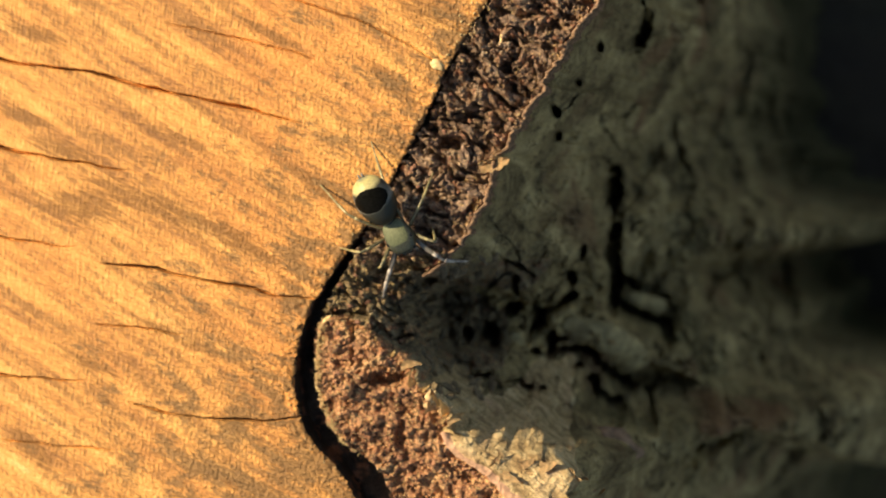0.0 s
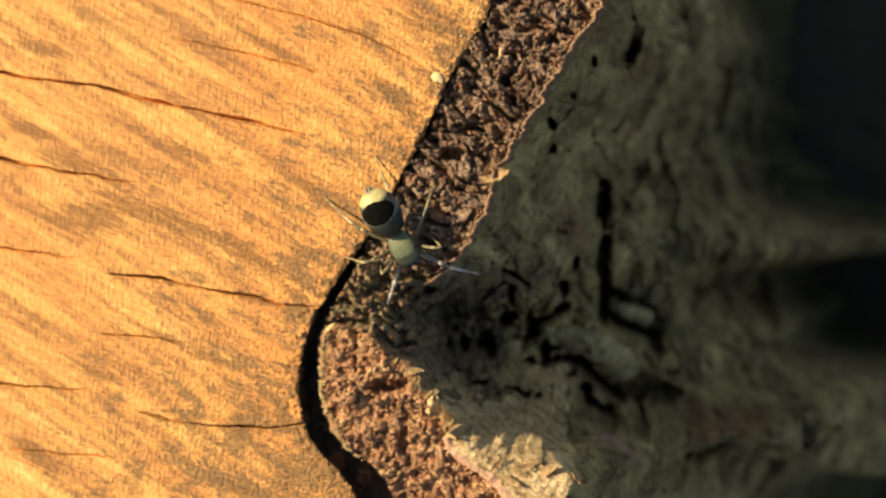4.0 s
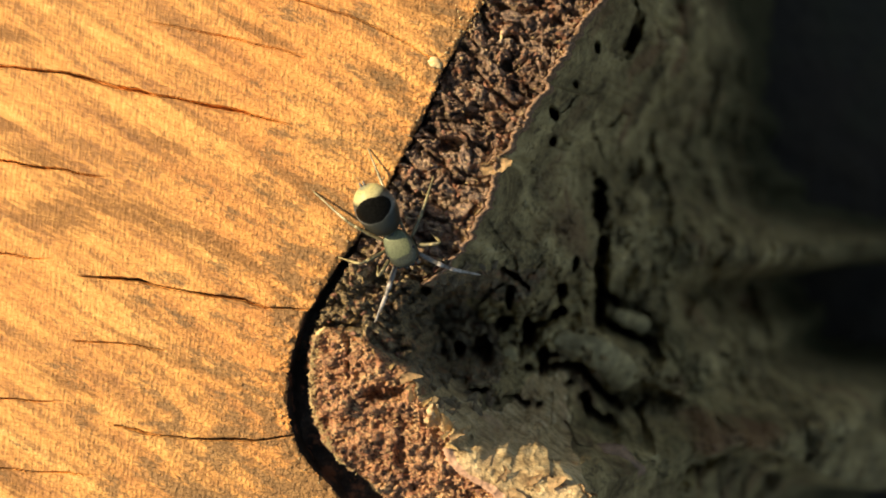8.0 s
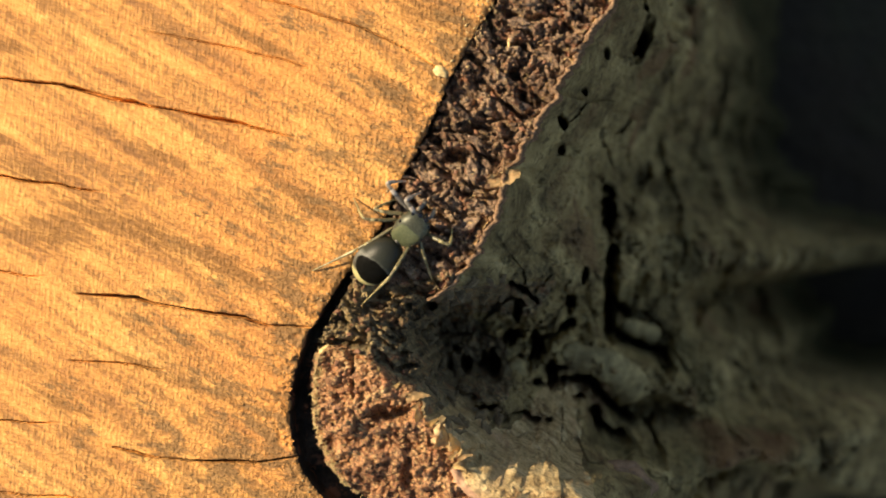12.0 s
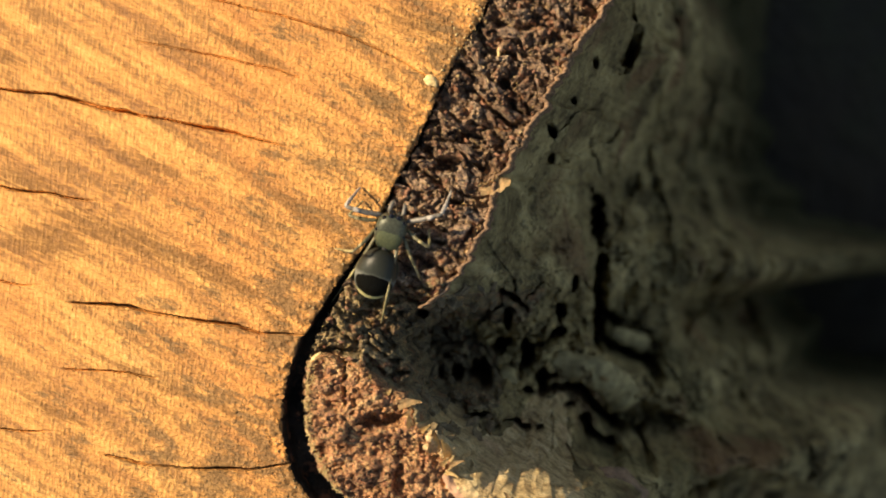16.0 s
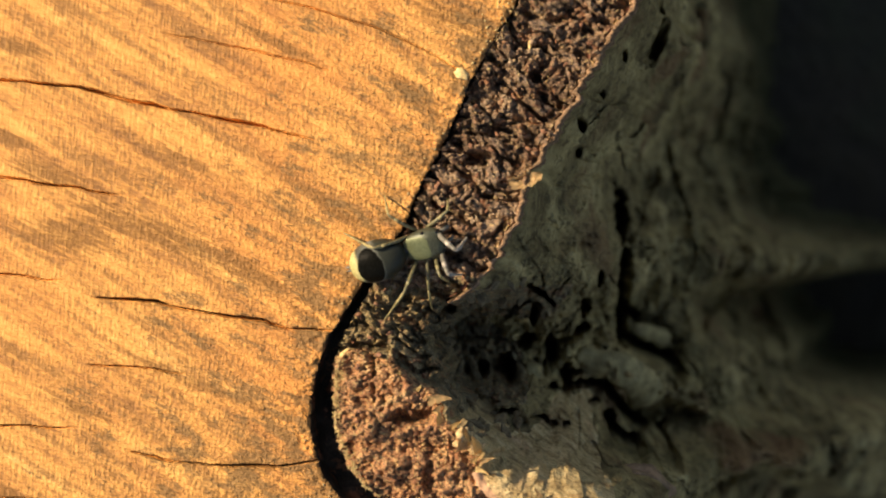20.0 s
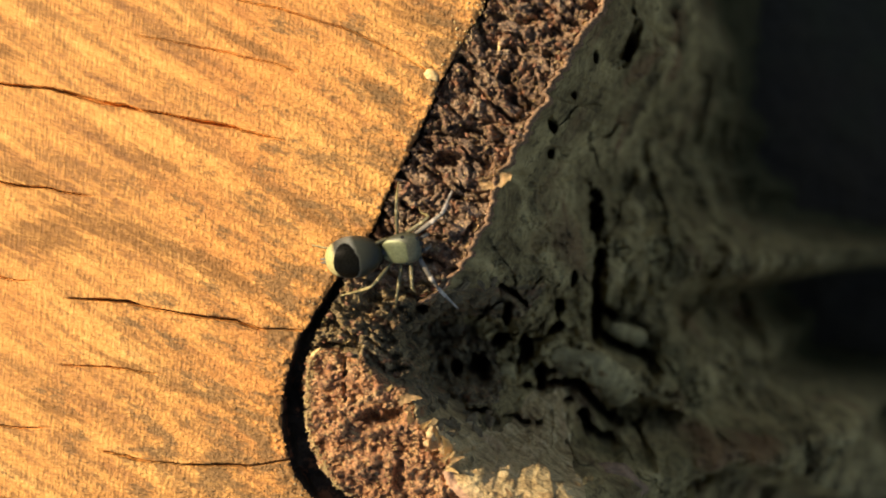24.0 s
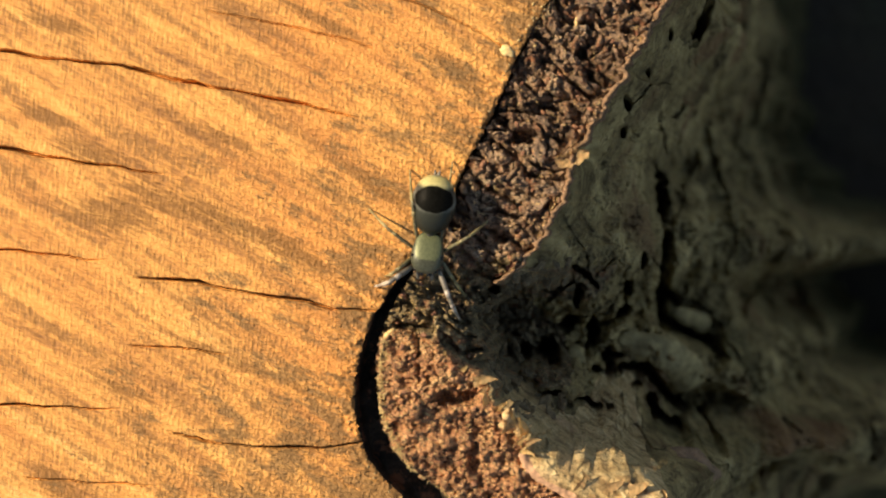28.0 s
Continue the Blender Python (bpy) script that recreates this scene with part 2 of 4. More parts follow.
WOOD = wood_material()
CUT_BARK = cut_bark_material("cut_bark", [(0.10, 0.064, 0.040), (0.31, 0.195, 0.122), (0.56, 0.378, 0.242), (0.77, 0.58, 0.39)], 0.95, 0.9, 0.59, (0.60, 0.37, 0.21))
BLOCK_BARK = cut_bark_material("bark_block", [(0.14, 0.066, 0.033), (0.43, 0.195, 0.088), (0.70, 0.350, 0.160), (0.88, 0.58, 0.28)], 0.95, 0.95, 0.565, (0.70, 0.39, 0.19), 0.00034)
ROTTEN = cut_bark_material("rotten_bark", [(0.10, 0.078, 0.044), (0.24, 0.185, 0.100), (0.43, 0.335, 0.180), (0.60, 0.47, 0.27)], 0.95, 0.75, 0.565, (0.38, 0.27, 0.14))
# near-black colours that put the gap's shade onto its walls and floor
GAP = cut_bark_material("shaded_gap", [(0.022, 0.017, 0.011), (0.045, 0.033, 0.021), (0.080, 0.058, 0.036), (0.13, 0.090, 0.054)], 0.3, 0.9, 0.70, (0.10, 0.07, 0.04))
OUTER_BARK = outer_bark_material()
SHOULDER = shoulder_material()
SOIL = ground_material()
PINK_LAYER = plain_material("pinkish_bark_layer", (0.62, 0.36, 0.21), 0.7, grain=1.6, vary=0.45, relief=0.0004)
PALE_CHIP = plain_material("pale_wood_chip", (0.86, 0.62, 0.27), 0.6, vary=0.25)
RED_FLAKE = plain_material("red_bark_flake", (0.26, 0.105, 0.055), 0.75, grain=3.5, vary=0.6, relief=0.0001)
FIBRE = plain_material("bark_fibre", (0.42, 0.28, 0.12), 0.7)


# ---- smooth noise for shapes, in millimetres ----
def lattice(ix, iy, seed):
    h = (ix * 374761393 + iy * 668265263 + seed * 974634777) & 0xFFFFFFFF
    h = ((h ^ (h >> 13)) * 1274126177) & 0xFFFFFFFF
    return ((h ^ (h >> 16)) & 0xFFFF) / 65535.0


def wave(x, y, seed):
    """Value noise from -1 to 1, one hill per unit."""
    fx, fy = np.floor(x), np.floor(y)
    ix, iy = fx.astype(np.int64), fy.astype(np.int64)
    u, v = x - fx, y - fy
    u, v = u * u * (3 - 2 * u), v * v * (3 - 2 * v)
    a, b = lattice(ix, iy, seed), lattice(ix + 1, iy, seed)
    c, d = lattice(ix, iy + 1, seed), lattice(ix + 1, iy + 1, seed)
    return 2 * (a + (b - a) * u + (c - a) * v + (a - b - c + d) * u * v) - 1


def rugged(x, y, seed, octaves=4, gain=0.55):
    out, amp = 0 * x, 1.0
    for n in range(octaves):
        out = out + amp * wave(x * 2.03**n + 17.3 * n, y * 2.03**n - 9.1 * n, seed + n)
        amp *= gain
    return out


def crumbs(x, y, seed):
    """Distance to the nearest of scattered cores, and that core's own random number."""
    fx, fy = np.floor(x).astype(np.int64), np.floor(y).astype(np.int64)
    best, own = np.full(x.shape, 9.0), np.zeros(x.shape)
    for dx in (-1, 0, 1):
        for dy in (-1, 0, 1):
            jx, jy = fx + dx, fy + dy
            d = (x - jx - lattice(jx, jy, seed)) ** 2 + (y - jy - lattice(jx, jy, seed + 5)) ** 2
            near = d < best
            best, own = np.where(near, d, best), np.where(near, lattice(jx, jy, seed + 9), own)
    return np.sqrt(best), own


def rise(x, a, b):
    u = np.clip((x - a) / (b - a), 0, 1)
    return u * u * (3 - 2 * u)


# ---- the plan of the stump, in millimetres: x to the bark, y along the edge ----
RADIUS = 226.0
# outer edge of the bark, inner edge of the bark and edge of the wood, as x at y
RIM_Y = [-40, -30, -24.5, -22.7, -21.6, -20.6, -19.3, -17.9, -16.3, -15.2, -14.1, -13.0, -11.6, -9.9, -8.5, -7.1, -5.8, -4.6, -3.5, -2.2, -0.8, 1.9, 5.0, 6.4, 9.5, 12.7, 15.3, 18.0, 28, 40]
RIM_X = [-3, 1.5, -0.2, -1.8, -2.8, -4.2, -6.4, -7.4, -6.4, -6.9, -8.6, -9.5, -9.8, -10.7, -10.9, -10.9, -10.2, -8.9, -7.3, -6.2, -5.2, -3.7, -2.8, -1.9, 0.1, 1.8, 3.4, 5.4, 8, 3]
WOOD_Y = [-40, -30, -21.7, -20.3, -18.9, -17.6, -15.8, -14.0, -11.7, -9.4, -7.4, -5.6, -3.5, -1.9, 1.0, 4.6, 7.3, 10.2, 12.5, 15.4, 18.1, 28, 40]
WOOD_X = [-14, -11, -15.3, -16.6, -18.0, -18.9, -19.4, -19.7, -19.6, -19.1, -18.3, -17.2, -15.9, -14.8, -12.5, -10.9, -9.4, -8.0, -7.1, -5.4, -3.7, -1, -6]
GAP_Y = [-40, -24, -21.7, -18.9, -17.1, -15.3, -13.5, -10.8, -8.5, -7.1, -5.3, -3.1, -1.0, 3, 8, 12, 15, 18, 40]
GAP_W = [2.5, 2.5, 2.5, 2.6, 2.2, 1.8, 1.7, 1.4, 1.0, 1.05, 0.8, 0.5, 0.15, 0.12, 0.15, 0.12, 0.0, 0.0, 0.0]


# the ragged upper edge of the bark block, as y at x
BLOCK_X = [-40, -17.2, -15.4, -13.2, -11.4, -9.7, -8.5]
BLOCK_Y = [-8.4, -8.5, -8.8, -9.7, -11.1, -11.8, -12.4]


def hollow(x, y):
    """How far the rotten notch has sunk below the sawn bark, deeper away from the wood."""
    edge = np.interp(x, BLOCK_X, BLOCK_Y)
    return 0.80 * np.clip(x + 13.4, 0, 3.4) * rise(y - edge, -0.1, 0.9) * (1 - rise(y, -5.2, -3.0))


def curve(y, ys, xs, width):
    """x at y, the corners rounded over that many millimetres."""
    return sum(np.interp(y + width * k, ys, xs) for k in (-1, -0.5, 0, 0.5, 1)) / 5


def plan(x, y):
    """How far a place lies outside the wood, outside the gap's far side and outside the bark."""
    jag = 0.18 * wave(y * 1.1, 0 * y, 3) + 0.10 * wave(y * 3.1, 0 * y, 4)
    torn = np.exp(-((y + 8.5) / 3.2) ** 2)
    rim = curve(y, RIM_Y, RIM_X, 0.7) + 1.6 * jag + torn * (0.9 * wave(y * 0.9, x * 0.5, 9) + 0.5 * wave(y * 2.6, x * 1.6, 10))
    wood = curve(y, WOOD_Y, WOOD_X, 0.5) + 0.35 * jag + 0.06 * wave(y * 4.0, 0 * y, 6)
    slope = (curve(y + 2, RIM_Y, RIM_X, 1.5) - curve(y - 2, RIM_Y, RIM_X, 1.5)) / 4
    lean = 1 / np.sqrt(1 + slope**2)
    gap = np.interp(y, GAP_Y, GAP_W) + 0.25 * jag + 0.12 * wave(y * 4.0, 0 * y + 3, 8)
    far = np.hypot(x - PITH[0], y - PITH[1]) - RADIUS + 2.5 * wave(x * 0.03, y * 0.03, 12)
    off = np.maximum(rise(np.abs(y + 2), 26, 40), rise(-x, 55, 90))
    d_rim = (x - rim) * lean
    d_wood = (x - wood) * lean
    d_rim = d_rim + (far - d_rim) * off
    d_wood = d_wood + (far + 9 - d_wood) * off
    return d_wood, d_wood - np.maximum(gap, 0.0) * (1 - off) * 0.9, d_rim


# pits in the outer bark: place, half width, half length, turn, depth
HIGH_PITS = [
    (9.1, 17.4, 0.60, 1.75, -25, 11), (5.5, 15.4, 0.28, 0.50, 0, 6), (3.6, 12.2, 0.32, 0.36, 0, 6),
    (1.7, 9.5, 0.36, 0.60, 20, 8), (1.7, 7.5, 0.27, 0.42, 0, 6), (6.7, 2.6, 0.86, 2.45, 0, 13),
    (-1.8, -4.1, 0.92, 0.27, -35, 8), (-0.7, -5.1, 0.55, 0.23, -50, 7), (-9.2, -5.2, 0.50, 0.45, 0, 6),
    (-2.1, -6.3, 0.38, 1.12, 0, 10), (3.9, -3.4, 0.34, 0.95, -15, 10), (2.7, -6.0, 0.50, 0.92, 0, 12),
]
NOTCH_PITS = [
    (-2.8, -8.8, 0.85, 0.65, 0, 12), (2.4, -8.2, 0.77, 0.56, 0, 12), (-0.4, -9.6, 0.61, 1.18, 10, 13),
    (-0.5, -10.9, 0.66, 0.76, 0, 13), (-4.6, -10.8, 0.80, 1.05, 0, 12), (-4.2, -11.8, 0.54, 0.74, 0, 12),
    (-6.6, -10.8, 0.44, 1.04, 0, 9), (-7.9, -11.1, 0.28, 0.28, 0, 5), (0.9, -12.5, 0.50, 1.27, 5, 12),
    (1.7, -12.1, 0.77, 0.40, 20, 11), (-0.4, -12.9, 0.59, 0.44, -20, 10), (3.3, -14.7, 0.55, 0.29, 0, 6),
]
LOW_PITS = [
    (-7.3, -9.6, 0.33, 0.28, 0, 5), (-0.5, -15.4, 0.50, 0.31, 0, 4), (0.5, -15.7, 0.40, 0.40, 0, 4),
    (-4.4, -14.0, 0.80, 0.26, 0, 4), (-1.9, -14.8, 0.80, 0.23, -15, 4), (10.5, -18.4, 0.58, 0.52, 0, 8),
    (10.8, -20.0, 0.45, 0.85, 0, 9), (19.4, -25.1, 1.50, 0.66, 0, 12), (15.9, -24.9, 0.70, 0.53, 0, 10),
    (52.3, 35.7, 2.80, 1.30, 0, 13), (53.3, 17.2, 3.00, 0.90, 0, 13), (50.3, 7.0, 1.85, 1.10, 0, 13),
]
# long clefts between the plates of the outer bark: half width, line
CLEFTS = [
    (0.74, [(7.1, -1.5), (6.5, -3.6), (7.1, -6.6), (6.7, -9.5)]),
    (0.50, [(7.2, -6.6), (8.7, -7.9)]),
    (0.58, [(7.9, -10.1), (9.5, -10.8), (11.1, -11.3)]),
    (0.90, [(10.7, -11.2), (11.9, -12.0), (12.7, -13.1)]),
    (0.50, [(2.2, -13.0), (4.2, -13.1), (5.7, -14.7), (7.0, -16.6), (8.7, -17.9)]),
    (0.58, [(4.9, -16.2), (5.4, -17.7), (6.4, -18.5), (7.6, -19.1)]),
    (0.40, [(0.6, -9.3), (2.5, -8.3)]),
]
# low swellings beside the clefts: half width, rise, line
RIDGES = [
    (1.05, 1.3, [(-0.9, -6.7), (-0.7, -8.2)]),
    (1.00, 1.2, [(5.0, -3.5), (5.1, -7.6)]),
]
# holes in the sawn bark: place, half sizes, depth
HOLES = [(-2.06, 12.9, 0.55, 0.5, 2.5), (-9.0, -5.0, 0.8, 0.9, 2.5), (-11.9, -13.3, 1.6, 0.65, 1.6), (-6.3, 6.6, 1.3, 0.6, 1.2), (-4.4, 9.0, 1.2, 0.5, 1.2), (-15.5, -12.2, 0.9, 0.5, 0.8), (-10.5, -17.8, 0.5, 1.3, 1.0)]
CRACKS = [
    (0.14, [(-75, 18.5), (-43, 13.0), (-40.2, 12.8), (-36.5, 12.2), (-33.5, 11.2), (-29.2, 10.5), (-23.2, 9.2), (-19.1, 8.0)]),
    (0.15, [(-75, 11.5), (-43, 5.4), (-38.4, 4.7), (-33.1, 3.7)]),
    (0.10, [(-60, -0.5), (-43.1, -2.1), (-40, -2.5), (-37.5, -2.6)]),
    (0.13, [(-36.8, -3.9), (-31.5, -4.4), (-28.7, -5.0), (-23.2, -5.9), (-21.4, -6.5), (-18.0, -6.7)]),
    (0.07, [(-37.6, -9.1), (-33, -9.5), (-28.5, -10.0)]),
    (0.12, [(-70, -13.0), (-43.1, -13.9), (-40.3, -14.0), (-36.4, -14.3)]),
    (0.12, [(-34.3, -15.9), (-31.5, -16.6), (-27.8, -17.0), (-22.3, -17.2), (-19.0, -16.8)]),
    (0.05, [(-31.5, 16.7), (-26, 15.6), (-20.0, 14.1), (-18.0, 13.4)]),
    (0.055, [(-26, 20), (-19.1, 18.2), (-14, 16.6), (-10.0, 14.7), (-7.8, 13.3)]),
    (0.07, [(-46, -19.4), (-38, -19.9), (-35, -20.1)]),
]
SLOPE_T = [-40, -4, 1, 5, 11, 17, 30, 60]
SLOPE_K = [0.0, 0.03, 1.0, 1.5, 2.3, 3.4, 5.0, 5.0]
DROP_K = [3.2, 3.4, 2.3, 0.5, 0.0, 0.0, 0.0, 0.0]


def to_line(x, y, line):
    """Distance to a line of straight pieces."""
    best = np.full(x.shape, 99.0)
    for (ax, ay), (bx, by) in zip(line, line[1:]):
        ux, uy = bx - ax, by - ay
        f = np.clip(((x - ax) * ux + (y - ay) * uy) / (ux * ux + uy * uy), 0, 1)
        best = np.minimum(best, np.hypot(x - ax - f * ux, y - ay - f * uy))
    return best


def fall(x, y, d):
    """How deep the outer bark lies at d outside the rim: a steep flank, and a gentle shoulder below the notch."""
    t = (x + 10) * 0.502 + (y + 8.5) * 0.865
    k, more = np.interp(t, SLOPE_T, SLOPE_K), np.interp(t, SLOPE_T, DROP_K)
    off = np.maximum(rise(np.abs(y + 2), 26, 40), rise(-x, 55, 90))
    k, more = k + (3.2 - k) * off, more * (1 - off)
    # the crest that bounds the shoulder drops steeply to the notch
    north = (x + 6.0) * 0.06 + (y + 18.5) * 0.99
    crest = 2.5 * np.clip(north + 0.5, 0, 4) * rise(d, 0, 2.5) * rise(x, -13, -10) * (1 - rise(x, 16, 26)) * (1 - rise(t, 1.5, 7)) * (1 - off)
    deep = k * d + more * np.maximum(d - np.interp(y, [-24, -22, -18.5], [3.4, 4.2, 7.0]), 0) + crest
    # the foot flares out towards the ground
    start, give = np.interp(y, [-15, 0, 15], [48, 34, 60]), np.interp(y, [-15, -2, 14], [0.62, 0.34, 0.85])
    return np.minimum(deep, start + give * (deep - start))


def height(x, y, fine=True):
    """The stump's surface, and which part it is: 0 wood, 1 gap, 2 cut bark, 3 outer bark."""
    dw, dg, dr = plan(x, y)
    kind = np.where(dw < 0, 0, np.where(dg < 0, 1, np.where(dr < 0, 2, 3)))
    z = 0 * x
    # the sawn face, a little worn towards its edge
    s = kind == 0
    u = x[s] * 0.81 - y[s] * 0.59
    v = x[s] * 0.59 + y[s] * 0.81
    face = 0.05 * wave(u * 0.09, v * 0.5, 20) + 0.03 * wave(u * 0.25, v * 1.4, 21) - 0.12 * rise(dw[s], -0.25, 0)
    if fine:
        face += 0.025 * wave(u * 1.6, v * 4.6, 22) + 0.03 * wave(x[s] * 4.5, y[s] * 4.5, 23) * rise(dw[s], -8, 0)
        face += 0.14 * rise(dw[s], -2.0, 0) * rugged(x[s] * 2.2, y[s] * 2.2, 24, 3)
    for wide, line in CRACKS:
        xs, ys = [p[0] for p in line], [p[1] for p in line]
        near = (x[s] > xs[0]) & (x[s] < xs[-1])
        xx = x[s][near]
        middle = np.interp(xx, xs, ys) + 0.10 * wave(xx * 0.5, 0 * xx, 31) + 0.035 * wave(xx * 1.6, 0 * xx, 32)
        thin = 0.95 * wide * np.clip(np.minimum((xx - xs[0]) / 2.5, (xs[-1] + (1.5 if xs[-1] > -20 else 0) - xx) / min(7.0, 0.3 * (xs[-1] - xs[0]))), 0.16, 1) * (0.75 + 0.3 * wave(xx * 0.5, 0 * xx, 33))
        away = np.abs(y[s][near] - middle) / np.maximum(thin, 0.062)
        face[near] -= (0.50 * min(1.0, (wide / 0.11) ** 2) + 7.0 * thin) * rise(thin / wide, 0.08, 0.35) * rise(-away, -1.4, -0.6)
        face[near] += 0.9 * thin * np.exp(-((away - 1.9) ** 2) * 2) * (y[s][near] < middle)
    z[s] = face
    # the gap between wood and bark
    s = kind == 1
    z[s] = -3.4 + 0.7 * wave(x[s] * 0.8, y[s] * 0.8, 40)
    # the sawn bark: crumbs and short ridges that run outwards
    s = kind == 2
    px, py, d = x[s], y[s], dr[s]
    low = rise(np.interp(px, BLOCK_X, BLOCK_Y) - py, -0.9, 0.3)
    z2 = -0.15 + 0.45 * low + 0.35 * rugged(px * 0.25, py * 0.25, 50, 2)
    z2 -= 0.5 * np.exp(-((py + 5.6) ** 2) / 5.0) * rise(px, -16.5, -13.5) + hollow(px, py)
    if fine:
        wx, wy = px + 0.5 * wave(px * 0.7, py * 0.7, 51), py + 0.5 * wave(px * 0.7, py * 0.7, 52)
        along, across = wx * 0.86 - wy * 0.5, wx * 0.5 + wy * 0.86
        c1, r1 = crumbs(along * 0.46, across * 1.45, 53)
        c2, r2 = crumbs(wx * (1.9 + 1.5 * low), wy * (1.9 + 1.5 * low), 54)
        c3, r3 = crumbs(wx * 4.0, wy * 4.0, 55)
        z2 += (1 - low) * (0.95 * (r1 - 0.50) - 3.1 * np.clip(c1 - 0.40, 0, 0.5)) + low * (0.35 * (r1 - 0.5) - 0.9 * np.clip(c1 - 0.5, 0, 0.5) + 0.60 * rugged(px * 0.40, py * 0.7, 59, 4, 0.6))
        z2 += (0.40 - 0.20 * low) * (r2 - 0.5) - (0.8 - 0.4 * low) * np.clip(c2 - 0.40, 0, 0.5) + (0.34 - 0.26 * low) * (r3 - 0.5) - (0.6 - 0.5 * low) * np.clip(c3 - 0.3, 0, 0.5)
        z2 += (0.34 - 0.12 * low) * rugged(px * 2.2, py * 2.2, 56, 3, 0.7)
        for cx, cy, a, b, dd in HOLES:
            e = np.hypot((px - cx) / a, (py - cy) / b) + 0.3 * rugged(px * 1.3, py * 1.3, 58, 3)
            z2 -= dd * rise(-e, -1.15, -0.6)
        # two cracks of the lower bark
        z2 -= 1.3 * np.exp(-(((py + 8.1 + 0.25 * wave(px, 0 * px, 57)) / 0.24) ** 2)) * (px > -18) * (px < -13.5)
        z2 -= 0.8 * np.exp(-(((px + 14.75 + 0.2 * wave(0 * py, py, 57)) / 0.13) ** 2)) * (py > -12.5) * (py < -8.8)
    z2 += 0.25 * np.exp(-(((d + 0.35) / 0.35) ** 2)) * (1 - low)
    z[s] = z2
    # the outer bark
    s = kind == 3
    px, py, d = x[s], y[s], dr[s]
    deep = fall(px, py, d)
    z3 = -0.3 + 0.7 * rise(np.interp(px, BLOCK_X, BLOCK_Y) - py, -0.9, 0.3) - deep - hollow(px, py) * (1 - rise(d, 3, 11))
    if fine:
        grow = rise(d, 0, 3)
        grow = grow * (1 - 0.75 * rise(-(px + 6.0) * 0.06 - (py + 18.5) * 0.99, -0.5, 1.0) * (1 - rise(d, 8, 11)))
        steep = 1 + 0.5 * np.clip(deep / 20, 0, 2)
        z3 += steep * grow * (1.2 * rugged(px * 0.22, py * 0.16, 60, 3) + 0.7 * rugged(px * 0.8, py * 0.65, 61, 4)) + (0.3 + 0.45 * np.exp(-((py + 9) / 4.5) ** 2) * (1 - rise(d, 6, 12)) - 0.16 * rise(-py, 16.5, 18)) * (0.5 + 0.5 * grow) * rugged(px * 2.4, py * 2.2, 63, 3)
        c1, r1 = crumbs(px * 0.34 + 0.4 * wave(px * 0.4, py * 0.4, 64), py * 0.26 + 0.4 * wave(px * 0.4, py * 0.4, 65), 66)
        z3 += steep * grow * (1.5 * (r1 - 0.5) - 1.4 * np.clip(c1 - 0.5, 0, 0.5))
        # branching clefts round the notch
        cleft = np.abs(rugged(px * 0.21 + 3, py * 0.21, 68, 4, 0.6)) + 0.02 * np.abs(py + 7) + 0.3 * (1 - rise(d, 1.5, 4)) + 0.3 * rise(d, 15, 20)
        z3 -= 1.2 * rise(-cleft, -0.17, -0.05)
        for cx, cy, a, b, turn, dd in HIGH_PITS + NOTCH_PITS + LOW_PITS:
            w = rise(-np.hypot(px - cx, py - cy), -6, -5.0)
            near = w > 0
            if not near.any():
                continue
            qx, qy = px[near] - cx, py[near] - cy
            c, sn = math.cos(radians(turn)), math.sin(radians(turn))
            e = np.hypot((qx * c + qy * sn) / a, (-qx * sn + qy * c) / b) + 0.36 * rugged(px[near] * 1.5, py[near] * 1.5, 67, 4, 0.65)
            z3[near] -= dd * rise(-e, -1.15, -0.8)
        ragged = 0.34 * rugged(px * 1.2, py * 1.2, 69, 4, 0.62)
        for wide, up, line in RIDGES:
            e = to_line(px, py, line) / wide + 0.5 * ragged
            z3 += up * np.sqrt(np.clip(1 - e * e, 0, 1))
        for wide, line in CLEFTS:
            z3 -= 12.0 * rise(-(to_line(px, py, line) / wide + ragged), -1.15, -0.75)
    z[s] = np.maximum(z3, -HEIGHT - 5)
    return z, kind


def spread(lo, hi, step, out_lo, out_hi):
    """Even steps from lo to hi, then ever wider ones to the outer ends."""
    mid = list(np.arange(lo, hi + step / 2, step))
    for end, sign in ((out_lo, -1), (out_hi, 1)):
        p, s = (mid[0] if sign < 0 else mid[-1]), step
        while (end - p) * sign > 0:
            s = min(s * 1.22, 9.0)
            p += sign * s
            mid = [p] + mid if sign < 0 else mid + [p]
    return np.array(mid)


def sheet_mesh(name, verts, quads):
    """A mesh from arrays of places and quads, with no spare points."""
    used = np.unique(quads)
    new_index = np.zeros(len(verts), np.int64)
    new_index[used] = np.arange(len(used))
    quads, verts = new_index[quads], verts[used]
    me = bpy.data.meshes.new(name)
    me.vertices.add(len(verts))
    me.vertices.foreach_set("co", verts.astype(np.float32).ravel())
    me.loops.add(quads.size)
    me.loops.foreach_set("vertex_index", quads.astype(np.int32).ravel())
    me.polygons.add(len(quads))
    me.polygons.foreach_set("loop_start", np.arange(0, quads.size, 4, dtype=np.int32))
    me.update(calc_edges=True)
    me.polygons.foreach_set("use_smooth", np.ones(len(quads), bool))
    return me


def part(name, data, material, parent, label=""):
    """Links a mesh or a bmesh as one part under a thing or a part."""
    if isinstance(data, bmesh.types.BMesh):
        me = bpy.data.meshes.new(name)
        data.to_mesh(me)
        data.free()
        for p in me.polygons:
            p.use_smooth = True
        data = me
    ob = new(name, data)
    if material and not data.materials:
        data.materials.append(material)
    ob.parent = parent
    return tagged(ob, label)


